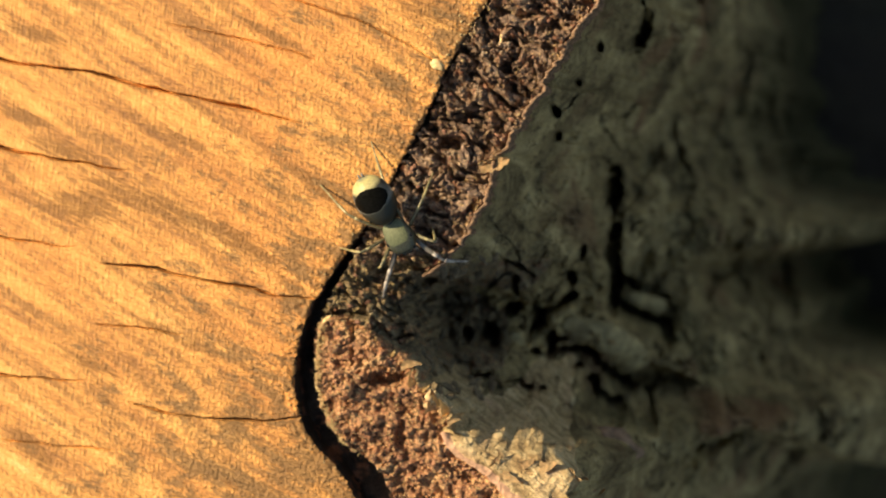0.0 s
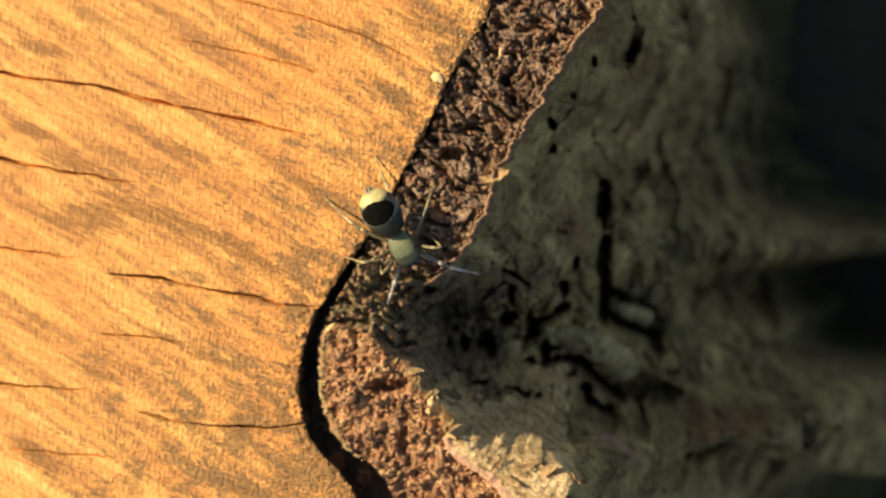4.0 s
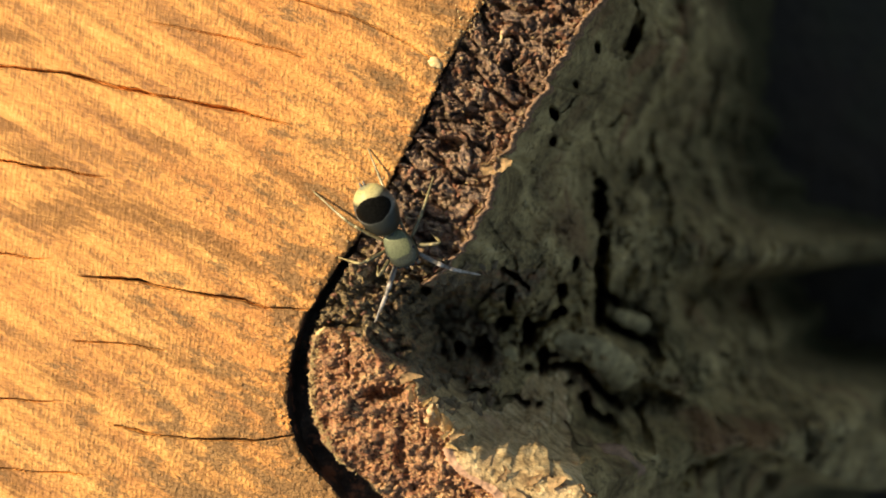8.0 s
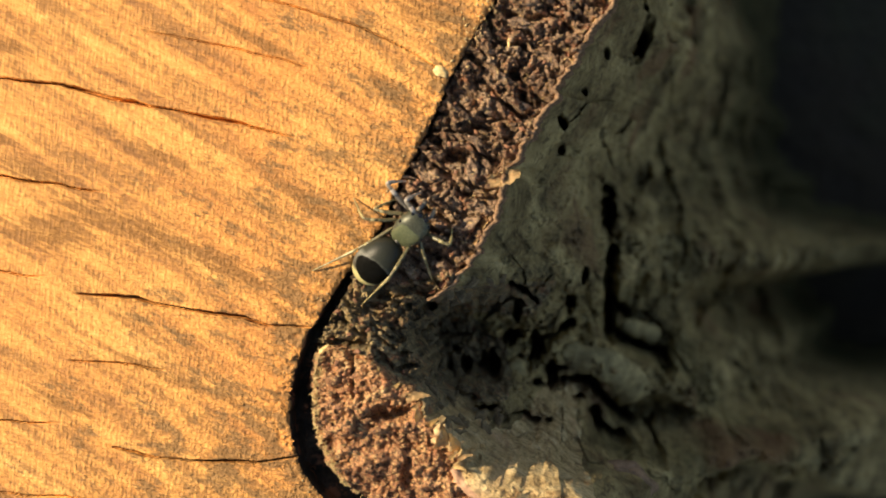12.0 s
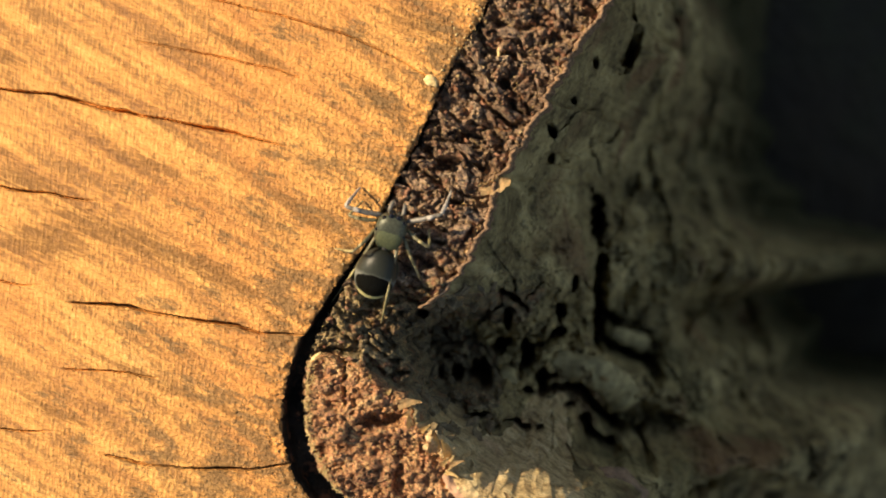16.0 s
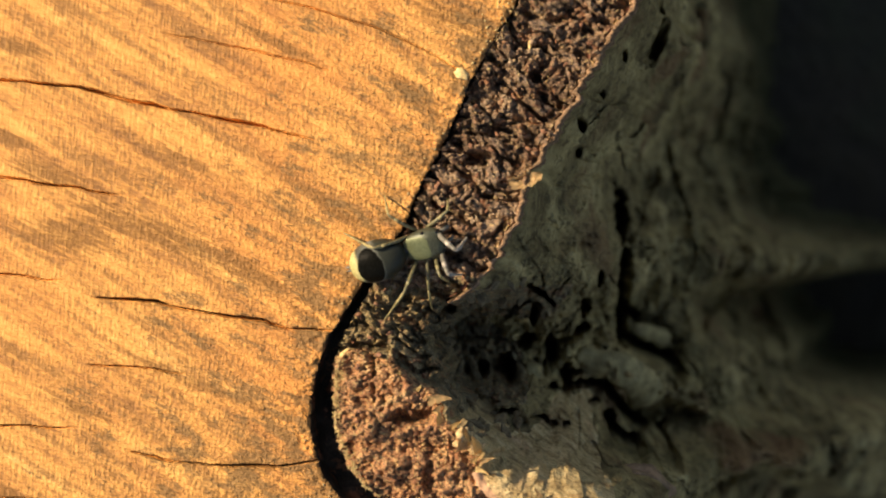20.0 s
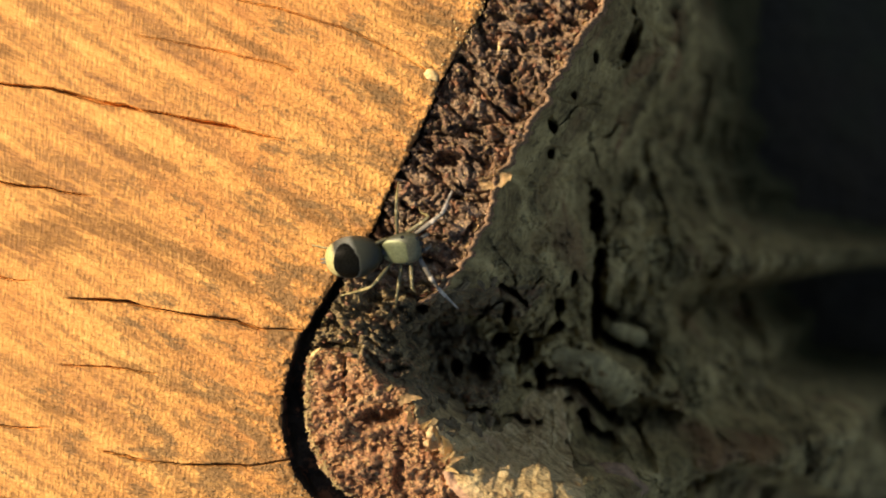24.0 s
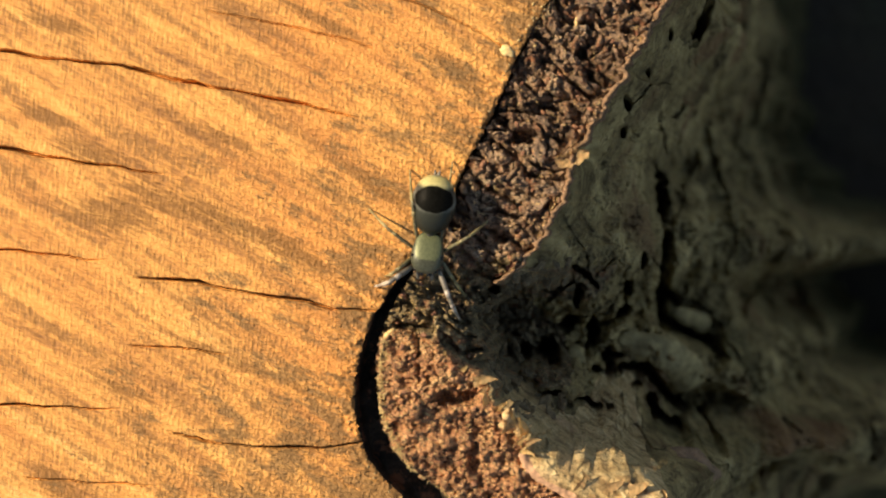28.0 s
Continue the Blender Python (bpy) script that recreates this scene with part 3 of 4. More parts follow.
# ---- the ground ----
def build_ground():
    xs = spread(-0.6, 0.6, 0.03, -0.6, 0.6)
    far = np.concatenate([-np.geomspace(300, 0.65, 16), xs, np.geomspace(0.65, 300, 16)])
    gx, gy = np.meshgrid(far, far)
    gz = -HEIGHT * MM + 0.006 * rugged(gx * 12, gy * 12, 80, 3)
    idx = np.arange(gx.size).reshape(gx.shape)
    quads = np.stack([idx[:-1, :-1], idx[:-1, 1:], idx[1:, 1:], idx[1:, :-1]], -1).reshape(-1, 4)
    me = sheet_mesh("ground", np.stack([gx, gy, gz], -1).reshape(-1, 3), quads)
    me.materials.append(SOIL)
    return tagged(new("ground", me), "dark bare soil with thin green growth round the stump", "ground", kind="structure")


build_ground()


# ---- the stump ----
def one_piece(mask, shape):
    """The largest connected piece of a mask over the grid's quads."""
    left = set(np.nonzero(mask)[0].tolist())
    best, wide = [], shape[1]
    while left:
        seed = left.pop()
        piece, todo = [seed], [seed]
        while todo:
            q = todo.pop()
            for r in (q - 1, q + 1, q - wide, q + wide):
                if r in left:
                    left.discard(r)
                    piece.append(r)
                    todo.append(r)
        best = piece if len(piece) > len(best) else best
    out = np.zeros(len(mask), bool)
    out[best] = True
    return out


def build_stump():
    stump = tagged(new("tree_stump"), "sawn tree stump with cracked orange wood and rough dark bark", "stump")
    stump.empty_display_size = 0.05
    stump.location = (PITH[0] * MM, PITH[1] * MM, -HEIGHT * MM)
    bpy.context.view_layer.update()
    xs = spread(-51.0, 31.0, 0.105, -500, 70)
    ys = spread(-26.0, 21.5, 0.07, -270, 266)
    gx, gy = np.meshgrid(xs, ys)
    gz, kind = height(gx.ravel(), gy.ravel())
    verts = np.stack([gx.ravel(), gy.ravel(), gz], -1) * MM
    verts -= np.array(stump.location)
    idx = np.arange(gx.size).reshape(gx.shape)
    quads = np.stack([idx[:-1, :-1], idx[:-1, 1:], idx[1:, 1:], idx[1:, :-1]], -1).reshape(-1, 4)
    low = kind[quads].max(1)
    top = kind[quads].min(1)
    under = gz[quads].max(1) < -HEIGHT - 1
    face = low == 0
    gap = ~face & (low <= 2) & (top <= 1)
    cut = ~face & (low <= 2) & ~gap
    outer = ~face & ~cut & ~gap & ~under
    part("sawn_face", sheet_mesh("sawn_face", verts, quads[face]), WOOD, stump, "orange sawn end grain with radial cracks")
    part("shaded_gap", sheet_mesh("shaded_gap", verts, quads[gap]), GAP, stump, "gap beside the wood, its shade painted near-black on the walls")
    mx, my = gx.ravel()[quads[:, 0]], gy.ravel()[quads[:, 0]]
    edge = 0.8 * wave(mx * 0.4, my * 0.4, 71)
    near = mx > -100
    above, below = my + edge * near > np.where(near, -3.2, -5), np.where(near, my + 0.25 * edge < np.interp(mx, BLOCK_X, BLOCK_Y) + 0.5, my < -5)
    shape = (len(ys) - 1, len(xs) - 1)
    upper, lower = one_piece(cut & above, shape), one_piece(cut & below, shape)
    outer |= (cut & above & ~upper) | (cut & below & ~lower)
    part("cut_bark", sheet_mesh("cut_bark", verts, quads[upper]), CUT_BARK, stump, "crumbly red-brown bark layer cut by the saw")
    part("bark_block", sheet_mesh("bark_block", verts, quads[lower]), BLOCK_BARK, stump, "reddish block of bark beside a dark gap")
    north = (mx + 6.0) * 0.06 + (my + 18.5) * 0.99 + 0.5 * edge
    torn = 1.6 * rugged(mx * 0.5, my * 0.5, 73, 3)
    side = outer & (north < 4.6 + 0.8 * torn) & (my < -12) & (my > -40) & (mx > -9.5) & (mx < 3.6 + 0.7 * torn)
    side = one_piece(side, shape)
    _, _, out = plan(mx, my)
    layer = side & (out < 0.75 + 0.5 * edge) & (my < -17.6) & (my > -27)
    part("bark_layer", sheet_mesh("bark_layer", verts, quads[layer]), PINK_LAYER, stump, "smooth pinkish layer of bark along the block")
    outer &= ~side
    # the notch takes the paler rotten colours to brighten its deep shade
    notch = outer & (out < 7.0 + 1.5 * torn) & (my < -3.6) & (my > -13.5)
    notch = one_piece(notch, shape)
    outer &= ~notch
    part("rotten_bark", sheet_mesh("rotten_bark", verts, quads[cut & ~above & ~below]), ROTTEN, stump, "grey rotten fibrous bark in a hollow of the edge")
    part("fibrous_bark", sheet_mesh("fibrous_bark", verts, quads[notch]), ROTTEN, stump, "sunken fibrous bark below the hollow, painted paler against its deep shade")
    side &= ~layer
    part("pale_shoulder", sheet_mesh("pale_shoulder", verts, quads[side]), SHOULDER, stump, "flaky shoulder of pale bark, sunlight partly painted into its colour")
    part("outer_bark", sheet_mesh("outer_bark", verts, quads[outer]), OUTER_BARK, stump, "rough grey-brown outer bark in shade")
    return stump


stump = build_stump()


# ---- loose pieces on the bark ----
def lump_mesh(name, seed, size, rough=0.35, detail=2):
    """A small uneven lump with its longest side along x."""
    bm = bmesh.new()
    bmesh.ops.create_icosphere(bm, subdivisions=detail, radius=1)
    for v in bm.verts:
        n = noise.noise(v.co * 1.3 + Vector((seed * 7.1, seed * 3.3, 0))) + 0.5 * noise.noise(v.co * 3.1 + Vector((seed * 2.1, 0, seed)))
        v.co *= 1 + rough * n
        v.co = Vector((v.co.x * size[0], v.co.y * size[1], v.co.z * size[2])) * MM
    me = bpy.data.meshes.new(name)
    bm.to_mesh(me)
    bm.free()
    for p in me.polygons:
        p.use_smooth = True
    return me


def splinter_mesh(name, seed, length, wide, bend=0.2):
    """A thin bent splinter that tapers to both ends, along x."""
    rng = random.Random(seed)
    bm = bmesh.new()
    rings, steps = [], 6
    for i in range(steps + 1):
        u = i / steps
        r = wide * (0.25 + math.sin(math.pi * min(max(u, 0.06), 0.94)) * 0.75) * rng.uniform(0.8, 1.2)
        off = bend * length * math.sin(math.pi * u)
        ring = [bm.verts.new(Vector(((u - 0.5) * length, off + r * math.cos(k * math.tau / 5), r * 0.5 * math.sin(k * math.tau / 5))) * MM) for k in range(5)]
        rings.append(ring)
    for a, b in zip(rings, rings[1:]):
        for k in range(5):
            bm.faces.new((a[k], a[(k + 1) % 5], b[(k + 1) % 5], b[k]))
    bm.faces.new(rings[0][::-1])
    bm.faces.new(rings[-1])
    me = bpy.data.meshes.new(name)
    bm.to_mesh(me)
    bm.free()
    for p in me.polygons:
        p.use_smooth = True
    return me


def flake_mesh(name, seed, length, wide, curl):
    """A thin curled flake with a ragged outline."""
    rng = random.Random(seed)
    bm = bmesh.new()
    nx, ny = 9, 6
    grid = {}
    for i in range(nx):
        for j in range(ny):
            u, v = i / (nx - 1) - 0.5, j / (ny - 1) - 0.5
            w = wide * (1 - 1.6 * u * u) * (1 + 0.7 * noise.noise(Vector((u * 7, seed * 1.7, v * 3))))
            x = u * length * (1 + 0.5 * noise.noise(Vector((v * 7, seed * 3.3, 1))))
            z = curl * (v * v * 4 + u * u * 1.5) + 0.10 * wide * noise.noise(Vector((u * 5, v * 5, seed * 5)))
            grid[i, j] = bm.verts.new(Vector((x, v * w, z)) * MM)
    faces = [bm.faces.new((grid[i, j], grid[i + 1, j], grid[i + 1, j + 1], grid[i, j + 1])) for i in range(nx - 1) for j in range(ny - 1)]
    bmesh.ops.solidify(bm, geom=faces, thickness=0.09 * MM)
    me = bpy.data.meshes.new(name)
    bm.to_mesh(me)
    bm.free()
    return me


def knob_mesh(name, line, wide, seed):
    """A swollen, bent ridge of bark along a line over the outer bark, with blunt ends."""
    pts = []
    for (ax, ay), (bx, by) in zip(line, line[1:]):
        pts += [(ax + (bx - ax) * k / 8, ay + (by - ay) * k / 8) for k in range(8)]
    pts.append(line[-1])
    low = [float(height(np.array([x]), np.array([y]), False)[0][0]) for x, y in pts]
    low = [sum(low[max(0, i - 6):i + 7]) / len(low[max(0, i - 6):i + 7]) for i in range(len(low))]
    bm = bmesh.new()
    rings = []
    for i, ((x, y), z) in enumerate(zip(pts, low)):
        u = i / (len(pts) - 1)
        (ax, ay), (bx, by) = pts[max(i - 2, 0)], pts[min(i + 2, len(pts) - 1)]
        side = Vector((ay - by, bx - ax, 0)).normalized()
        r = wide * (0.72 + 0.36 * u) * min(1.0, 0.12 + 3.4 * math.sqrt(max(u * (1 - u), 0) * 0.55))
        ring = []
        for k in range(20):
            c, sn = math.cos(k * math.tau / 20), math.sin(k * math.tau / 20)
            p = Vector((x, y, z + 0.8)) + side * (r * c) + Vector((0, 0, 0.85 * r * sn))
            bump = 0.30 * noise.noise(p * 0.6 + Vector((seed, 0, 0))) + 0.16 * noise.noise(p * 1.7) + 0.08 * noise.noise(p * 4.0)
            ring.append(bm.verts.new((p + (side * c + Vector((0, 0, sn))) * bump * wide) * MM))
        rings.append(ring)
    for a, b in zip(rings, rings[1:]):
        for k in range(20):
            bm.faces.new((a[k], a[(k + 1) % 20], b[(k + 1) % 20], b[k]))
    bm.faces.new(rings[0][::-1])
    bm.faces.new(rings[-1])
    bmesh.ops.recalc_face_normals(bm, faces=bm.faces)
    return bm


def shred_mesh(name, seed, length, wide, curl):
    """A pointed, curling strip of torn bark that starts at its foot and runs along x."""
    rng = random.Random(seed)
    bm = bmesh.new()
    rows, n = [], 9
    for i in range(n + 1):
        u = i / n
        w = wide * (1 - u) ** 0.7 * rng.uniform(0.75, 1.2) + 0.03
        y0 = 0.16 * length * math.sin(2.2 * u + seed) * u
        z0 = curl * u * u * length
        rows.append([bm.verts.new(Vector((u * length, y0 + v * w, z0 + 0.35 * w * v * v + rng.uniform(-0.02, 0.02))) * MM) for v in (-0.5, -0.17, 0.17, 0.5)])
    faces = [bm.faces.new((a[k], a[k + 1], b[k + 1], b[k])) for a, b in zip(rows, rows[1:]) for k in range(3)]
    bmesh.ops.solidify(bm, geom=faces, thickness=0.08 * MM)
    me = bpy.data.meshes.new(name)
    bm.to_mesh(me)
    bm.free()
    return me


def on_stump(x, y, lift=0.0):
    z, _ = height(np.array([x]), np.array([y]))
    return Vector((x, y, float(z[0]) + lift)) * MM


def lay(name, me, material, x, y, lift, rx, ry, rz, label="", scale=1.0):
    ob = part(name, me, material, stump, label)
    ob.matrix_world = Matrix.Translation(on_stump(x, y, lift)) @ pose(0, 0, 0, rx, ry, rz) @ Matrix.Scale(scale, 4)
    return ob


def strew(name, me, material, x, y, lift, rx, ry, rz, label, category, group="", scale=1.0):
    """A loose piece that lies on the stump, a thing of its own."""
    ob = new(name, me)
    if not me.materials:
        me.materials.append(material)
    ob.matrix_world = Matrix.Translation(on_stump(x, y, lift)) @ pose(0, 0, 0, rx, ry, rz) @ Matrix.Scale(scale, 4)
    return tagged(ob, label, category, group)


def build_loose_pieces():
    rng = random.Random(5)
    flakes, red_flakes, dull = ([lump_mesh("bark_flake", k + s, (0.85, 0.42, 0.30), 0.7, 3) for k in range(8)] for s in (0, 100, 200))
    # rust-red lumps along the sawn bark
    for n in range(30):
        y = rng.uniform(-2.0, 19.5)
        inner, outer = np.interp(y, WOOD_Y, WOOD_X) + 0.6, np.interp(y, RIM_Y, RIM_X) - 0.5
        x = rng.uniform(inner, outer)
        lay("bark_flake", flakes[n % 8], CUT_BARK, x, y, -0.05, rng.uniform(-20, 20), rng.uniform(-15, 15), rng.gauss(-35, 35), scale=rng.uniform(0.45, 1.1))
    for n in range(60):
        y = rng.uniform(-24, -8.5)
        inner, outer = np.interp(y, WOOD_Y, WOOD_X) + np.interp(y, GAP_Y, GAP_W) + 0.3, np.interp(y, RIM_Y, RIM_X) - 0.4
        lay("bark_flake", red_flakes[n % 8], BLOCK_BARK, rng.uniform(inner, outer), y, -0.05, rng.uniform(-20, 20), rng.uniform(-15, 15), rng.uniform(0, 180), scale=rng.uniform(0.3, 0.75))
    # pale fibres that fringe the lower bark along the gap
    fibres, dull_fibres = ([splinter_mesh("fibre", k + s, 0.62, 0.05, 0.05 * (k % 3)) for k in range(6)] for s in (0, 50))
    for n in range(290):
        y = -8.3 - 14 * rng.random() ** 1.1
        x = np.interp(y, WOOD_Y, WOOD_X) + np.interp(y, GAP_Y, GAP_W) + 0.25 + abs(rng.gauss(0, 0.22))
        lay("fibre", fibres[n % 6], PALE_FIBRE, x, y, 0.22, rng.uniform(-30, 30), rng.uniform(-35, 35), rng.uniform(0, 180), scale=rng.uniform(0.4, 1.0))
    # grey and yellow fibres in the dark bark below the animal
    for n in range(190):
        y = rng.uniform(-8.6, -1.5)
        inner = np.interp(y, WOOD_Y, WOOD_X) + 0.9
        outer = inner + 1.2 + 4.5 * rng.random() ** 1.4
        lay("fibre", dull_fibres[n % 6], FIBRE if n % 6 % 2 else PALE_FIBRE, rng.uniform(inner, outer), y, 0.2, rng.uniform(-30, 30), rng.uniform(-25, 25), rng.uniform(0, 180), scale=rng.uniform(0.35, 0.9))
    # golden fibres and rust-red crumbs strewn over the sawn bark
    for n in range(75):
        y = rng.uniform(-2.0, 20.0)
        inner, outer = np.interp(y, WOOD_Y, WOOD_X) + 0.3, np.interp(y, RIM_Y, RIM_X) - 0.3
        lay("fibre", fibres[n % 6], PALE_FIBRE, rng.uniform(inner, outer), y, 0.15, rng.uniform(-40, 40), rng.uniform(-40, 40), rng.uniform(0, 180), scale=rng.uniform(0.25, 0.8))
    rusty = [lump_mesh("bark_crumb", k + 300, (0.30, 0.18, 0.15), 0.7, 2) for k in range(6)]
    for n in range(110):
        y = rng.uniform(-22, 20.0)
        inner = np.interp(y, WOOD_Y, WOOD_X) + max(np.interp(y, GAP_Y, GAP_W), 0.2) + 0.2
        outer = np.interp(y, RIM_Y, RIM_X) - 0.3
        lay("bark_crumb", rusty[n % 6], RUST_CRUMB, rng.uniform(inner, outer), y, 0.1, rng.uniform(-40, 40), rng.uniform(-40, 40), rng.uniform(0, 180), scale=rng.uniform(0.4, 1.0))
    # crumbs of bark that hang below the notch
    for n in range(90):
        y = rng.uniform(-15.5, -3.0)
        x = np.interp(y, RIM_Y, RIM_X) + 0.5 + abs(rng.gauss(0, 2.0))
        lay("bark_crumb", dull[n % 8], BROWN_CRUMB, x, y, 0.0, rng.uniform(-40, 40), rng.uniform(-40, 40), rng.uniform(0, 180), scale=rng.uniform(0.35, 1.0))
    # crumbs of saw waste along the edge of the wood
    crumbs_of_wood = [lump_mesh("wood_crumb", k + 20, (0.16, 0.12, 0.09), 0.4, 1) for k in range(5)]
    for n in range(45):
        y = rng.uniform(-23, 20)
        x = np.interp(y, WOOD_Y, WOOD_X) - abs(rng.gauss(0, 0.5)) - 0.15
        strew("wood_crumb", crumbs_of_wood[n % 5], FIBRE, x, y, 0.02, rng.uniform(0, 90), 0, rng.uniform(0, 180), "tiny brown crumb of saw waste on the wood's edge", "wood crumb", "saw crumbs on the stump", rng.uniform(0.4, 1.1))
    # a torn corner of the wood, with golden splinters and crumbs
    golden_crumbs = [lump_mesh("wood_crumb", k + 50, (0.18, 0.12, 0.10), 0.5, 1) for k in range(5)]
    for n in range(70):
        y = rng.gauss(17.0, 1.6)
        x = np.interp(y, WOOD_Y, WOOD_X) + rng.gauss(0.15, 0.8)
        if n % 3:
            strew("wood_crumb", golden_crumbs[n % 5], PALE_FIBRE, x, y, 0.03, rng.uniform(0, 60), rng.uniform(-25, 25), rng.uniform(0, 180), "golden crumb of torn wood beside the dark bark", "wood crumb", "golden crumbs at the torn corner", rng.uniform(0.3, 0.95))
        else:
            lay("fibre", fibres[n % 6], PALE_FIBRE, x, y, 0.06, rng.uniform(0, 60), rng.uniform(-25, 25), rng.uniform(0, 180), scale=0.7)
    # the pale chip at the edge of the wood
    chip = new("wood_chip", lump_mesh("wood_chip", 31, (0.62, 0.36, 0.25), 0.45, 3))
    chip.data.materials.append(PALE_CHIP)
    chip.matrix_world = Matrix.Translation(on_stump(-7.75, 13.05, 0.12)) @ pose(0, 0, 0, 0, 5, -20)
    tagged(chip, "pale straw-coloured wood chip lying at the edge of sawn wood", "wood chip")
    strew("wood_splinter", splinter_mesh("wood_splinter", 40, 1.3, 0.16, 0.06), PALE_CHIP, -2.4, 15.3, 0.12, 0, 0, 80, "pale yellow splinter lying on dark sawn bark", "splinter")
    strew("wood_splinter", splinter_mesh("wood_splinter", 41, 1.6, 0.22, 0.1), PALE_CHIP, -17.1, -8.7, 0.12, 0, 0, 55, "golden splinter on the corner of the bark block", "splinter")
    # curled flakes on the outer rim
    lay("curled_flake", flake_mesh("curled_flake", 3, 2.5, 1.2, 0.4), FLAKE, -2.9, 5.0, 1.0, 10, -10, 15, "pale curled bark flake on the rim")
    lay("curled_flake", flake_mesh("curled_flake", 5, 1.6, 0.7, 0.35), SKIN, -3.3, 5.8, 0.8, -20, -8, 55)
    rim_flakes = [flake_mesh("rim_flake", k + 4, 1.3, 0.45, 0.22) for k in range(6)]
    for n in range(22):
        y = rng.uniform(-4.5, 20)
        x = np.interp(y, RIM_Y, RIM_X) - abs(rng.gauss(0, 0.25)) - 0.05
        lay("rim_flake", rim_flakes[n % 6], RED_FLAKE if n % 6 % 3 else FLAKE, x, y, 0.08, rng.uniform(-40, 25), rng.uniform(-20, 20), rng.gauss(58, 22), scale=rng.uniform(0.45, 1.1))
    # golden shreds that stand up along the torn edge of the block
    for n, (x, y, rz, ry, size, wide) in enumerate([
        (-10.6, -12.1, 8, -12, 1.9, 0.8), (-9.5, -13.9, 108, -30, 1.3, 0.6), (-8.9, -14.3, 55, -35, 1.4, 0.55), (-8.0, -15.9, 92, -32, 2.4, 0.75), (-7.7, -15.6, 84, -40, 1.7, 0.5),
        (-6.7, -16.2, 98, -35, 2.1, 0.65), (-6.6, -16.8, 15, -12, 1.2, 0.4), (-6.9, -17.4, -10, -15, 1.0, 0.35),
        (-7.2, -16.9, 60, -30, 1.1, 0.4), (-10.0, -12.9, 60, -30, 0.9, 0.4), (-11.6, -11.3, 40, -20, 0.8, 0.35), (-12.9, -10.2, 60, -25, 0.7, 0.3)]):
        z = float(height(np.array([x]), np.array([y]), False)[0][0])
        ob = part("bark_shred", shred_mesh("bark_shred", n + 7, size * 1.1, wide * 1.35, 0.12), PALE_CHIP if n % 3 else FLAKE, stump)
        ob.matrix_world = Matrix.Translation(Vector((x, y, z + 0.15)) * MM) @ pose(0, 0, 0, 25, ry, rz)
    # a torn pale chunk at the corner of the block
    for n, (x, y, size) in enumerate([(-7.5, -15.2, 0.95), (-6.9, -15.9, 0.8), (-7.9, -14.6, 0.7), (-8.2, -15.5, 0.6)]):
        lay("bark_flake", lump_mesh("bark_flake", 80 + n, (0.8 * size, 0.6 * size, 0.5 * size), 0.8, 3), FLAKE, x, y, 0.15, 15, -20, 40 * n)
    # flakes that lie on the shoulder, a few of them raised
    for n, (x, y, rz, ry, size, wide) in enumerate([(-2.6, -20.4, 75, -12, 1.3, 0.9), (-1.9, -19.6, 125, -30, 1.3, 0.5), (-0.4, -20.2, 30, -5, 1.4, 1.0), (1.2, -20.4, 10, -4, 1.6, 1.1), (-1.9, -20.9, -30, -5, 1.8, 0.9)]):
        ob = part("bark_shred", shred_mesh("bark_shred", n + 40, size, wide, 0.18), FLAKE, stump)
        z = float(height(np.array([x]), np.array([y]), False)[0][0])
        ob.matrix_world = Matrix.Translation(Vector((x, y, z + 0.05)) * MM) @ pose(0, 0, 0, 20 * (-1) ** n, ry, rz)
    # the thin outer skin of the bark, a lip that stands up along the rim
    bm = bmesh.new()
    rows = []
    for i in range(260):
        y = -4.6 + i * 0.1
        jag = 0.18 * wave(np.array([y * 1.1]), np.zeros(1), 3)[0] + 0.10 * wave(np.array([y * 3.1]), np.zeros(1), 4)[0]
        x = float(curve(np.array([y]), RIM_Y, RIM_X, 0.7)[0] + 1.6 * jag) + 0.30 * noise.noise(Vector((y * 1.7, 3, 1))) + 0.15 * noise.noise(Vector((y * 5.5, 3, 1)))
        up = 0.55 + 0.35 * noise.noise(Vector((y * 0.5, 7, 2))) + 0.40 * noise.noise(Vector((y * 2.2, 1, 5))) - 0.8 * max(0.0, -1.5 - y) / 3
        thick = 0.12 + 0.10 * noise.noise(Vector((y * 3, 2, 8)))
        ring = [(x + 0.5, y, up - 2.6), (x + 0.12 + thick, y, up - 0.5), (x + 0.05 + thick, y, up), (x - thick, y, up + 0.03), (x - thick - 0.08, y, up - 0.6), (x - 0.3, y, up - 2.4)]
        rows.append([bm.verts.new(Vector(p) * MM - stump.location) for p in ring])
    for a, b in zip(rows, rows[1:]):
        for k in range(5):
            bm.faces.new((a[k], a[k + 1], b[k + 1], b[k]))
    bmesh.ops.recalc_face_normals(bm, faces=bm.faces)
    part("bark_skin", bm, SKIN, stump, "thin light brown outer skin standing along the rim")
    # swollen knobs of the outer bark
    for x, y, lift, size, rz, k in [(7.2, -20.9, -5.4, (2.6, 1.6, 1.2), -35, 63)]:
        z = float(height(np.array([x]), np.array([y]), False)[0][0])
        knob = part("bark_knob", lump_mesh("bark_knob", k, size, 0.36, 4), PINK_KNOB, stump)
        knob.matrix_world = Matrix.Translation(Vector((x, y, z + lift)) * MM) @ pose(0, 0, 0, 0, 20, rz)
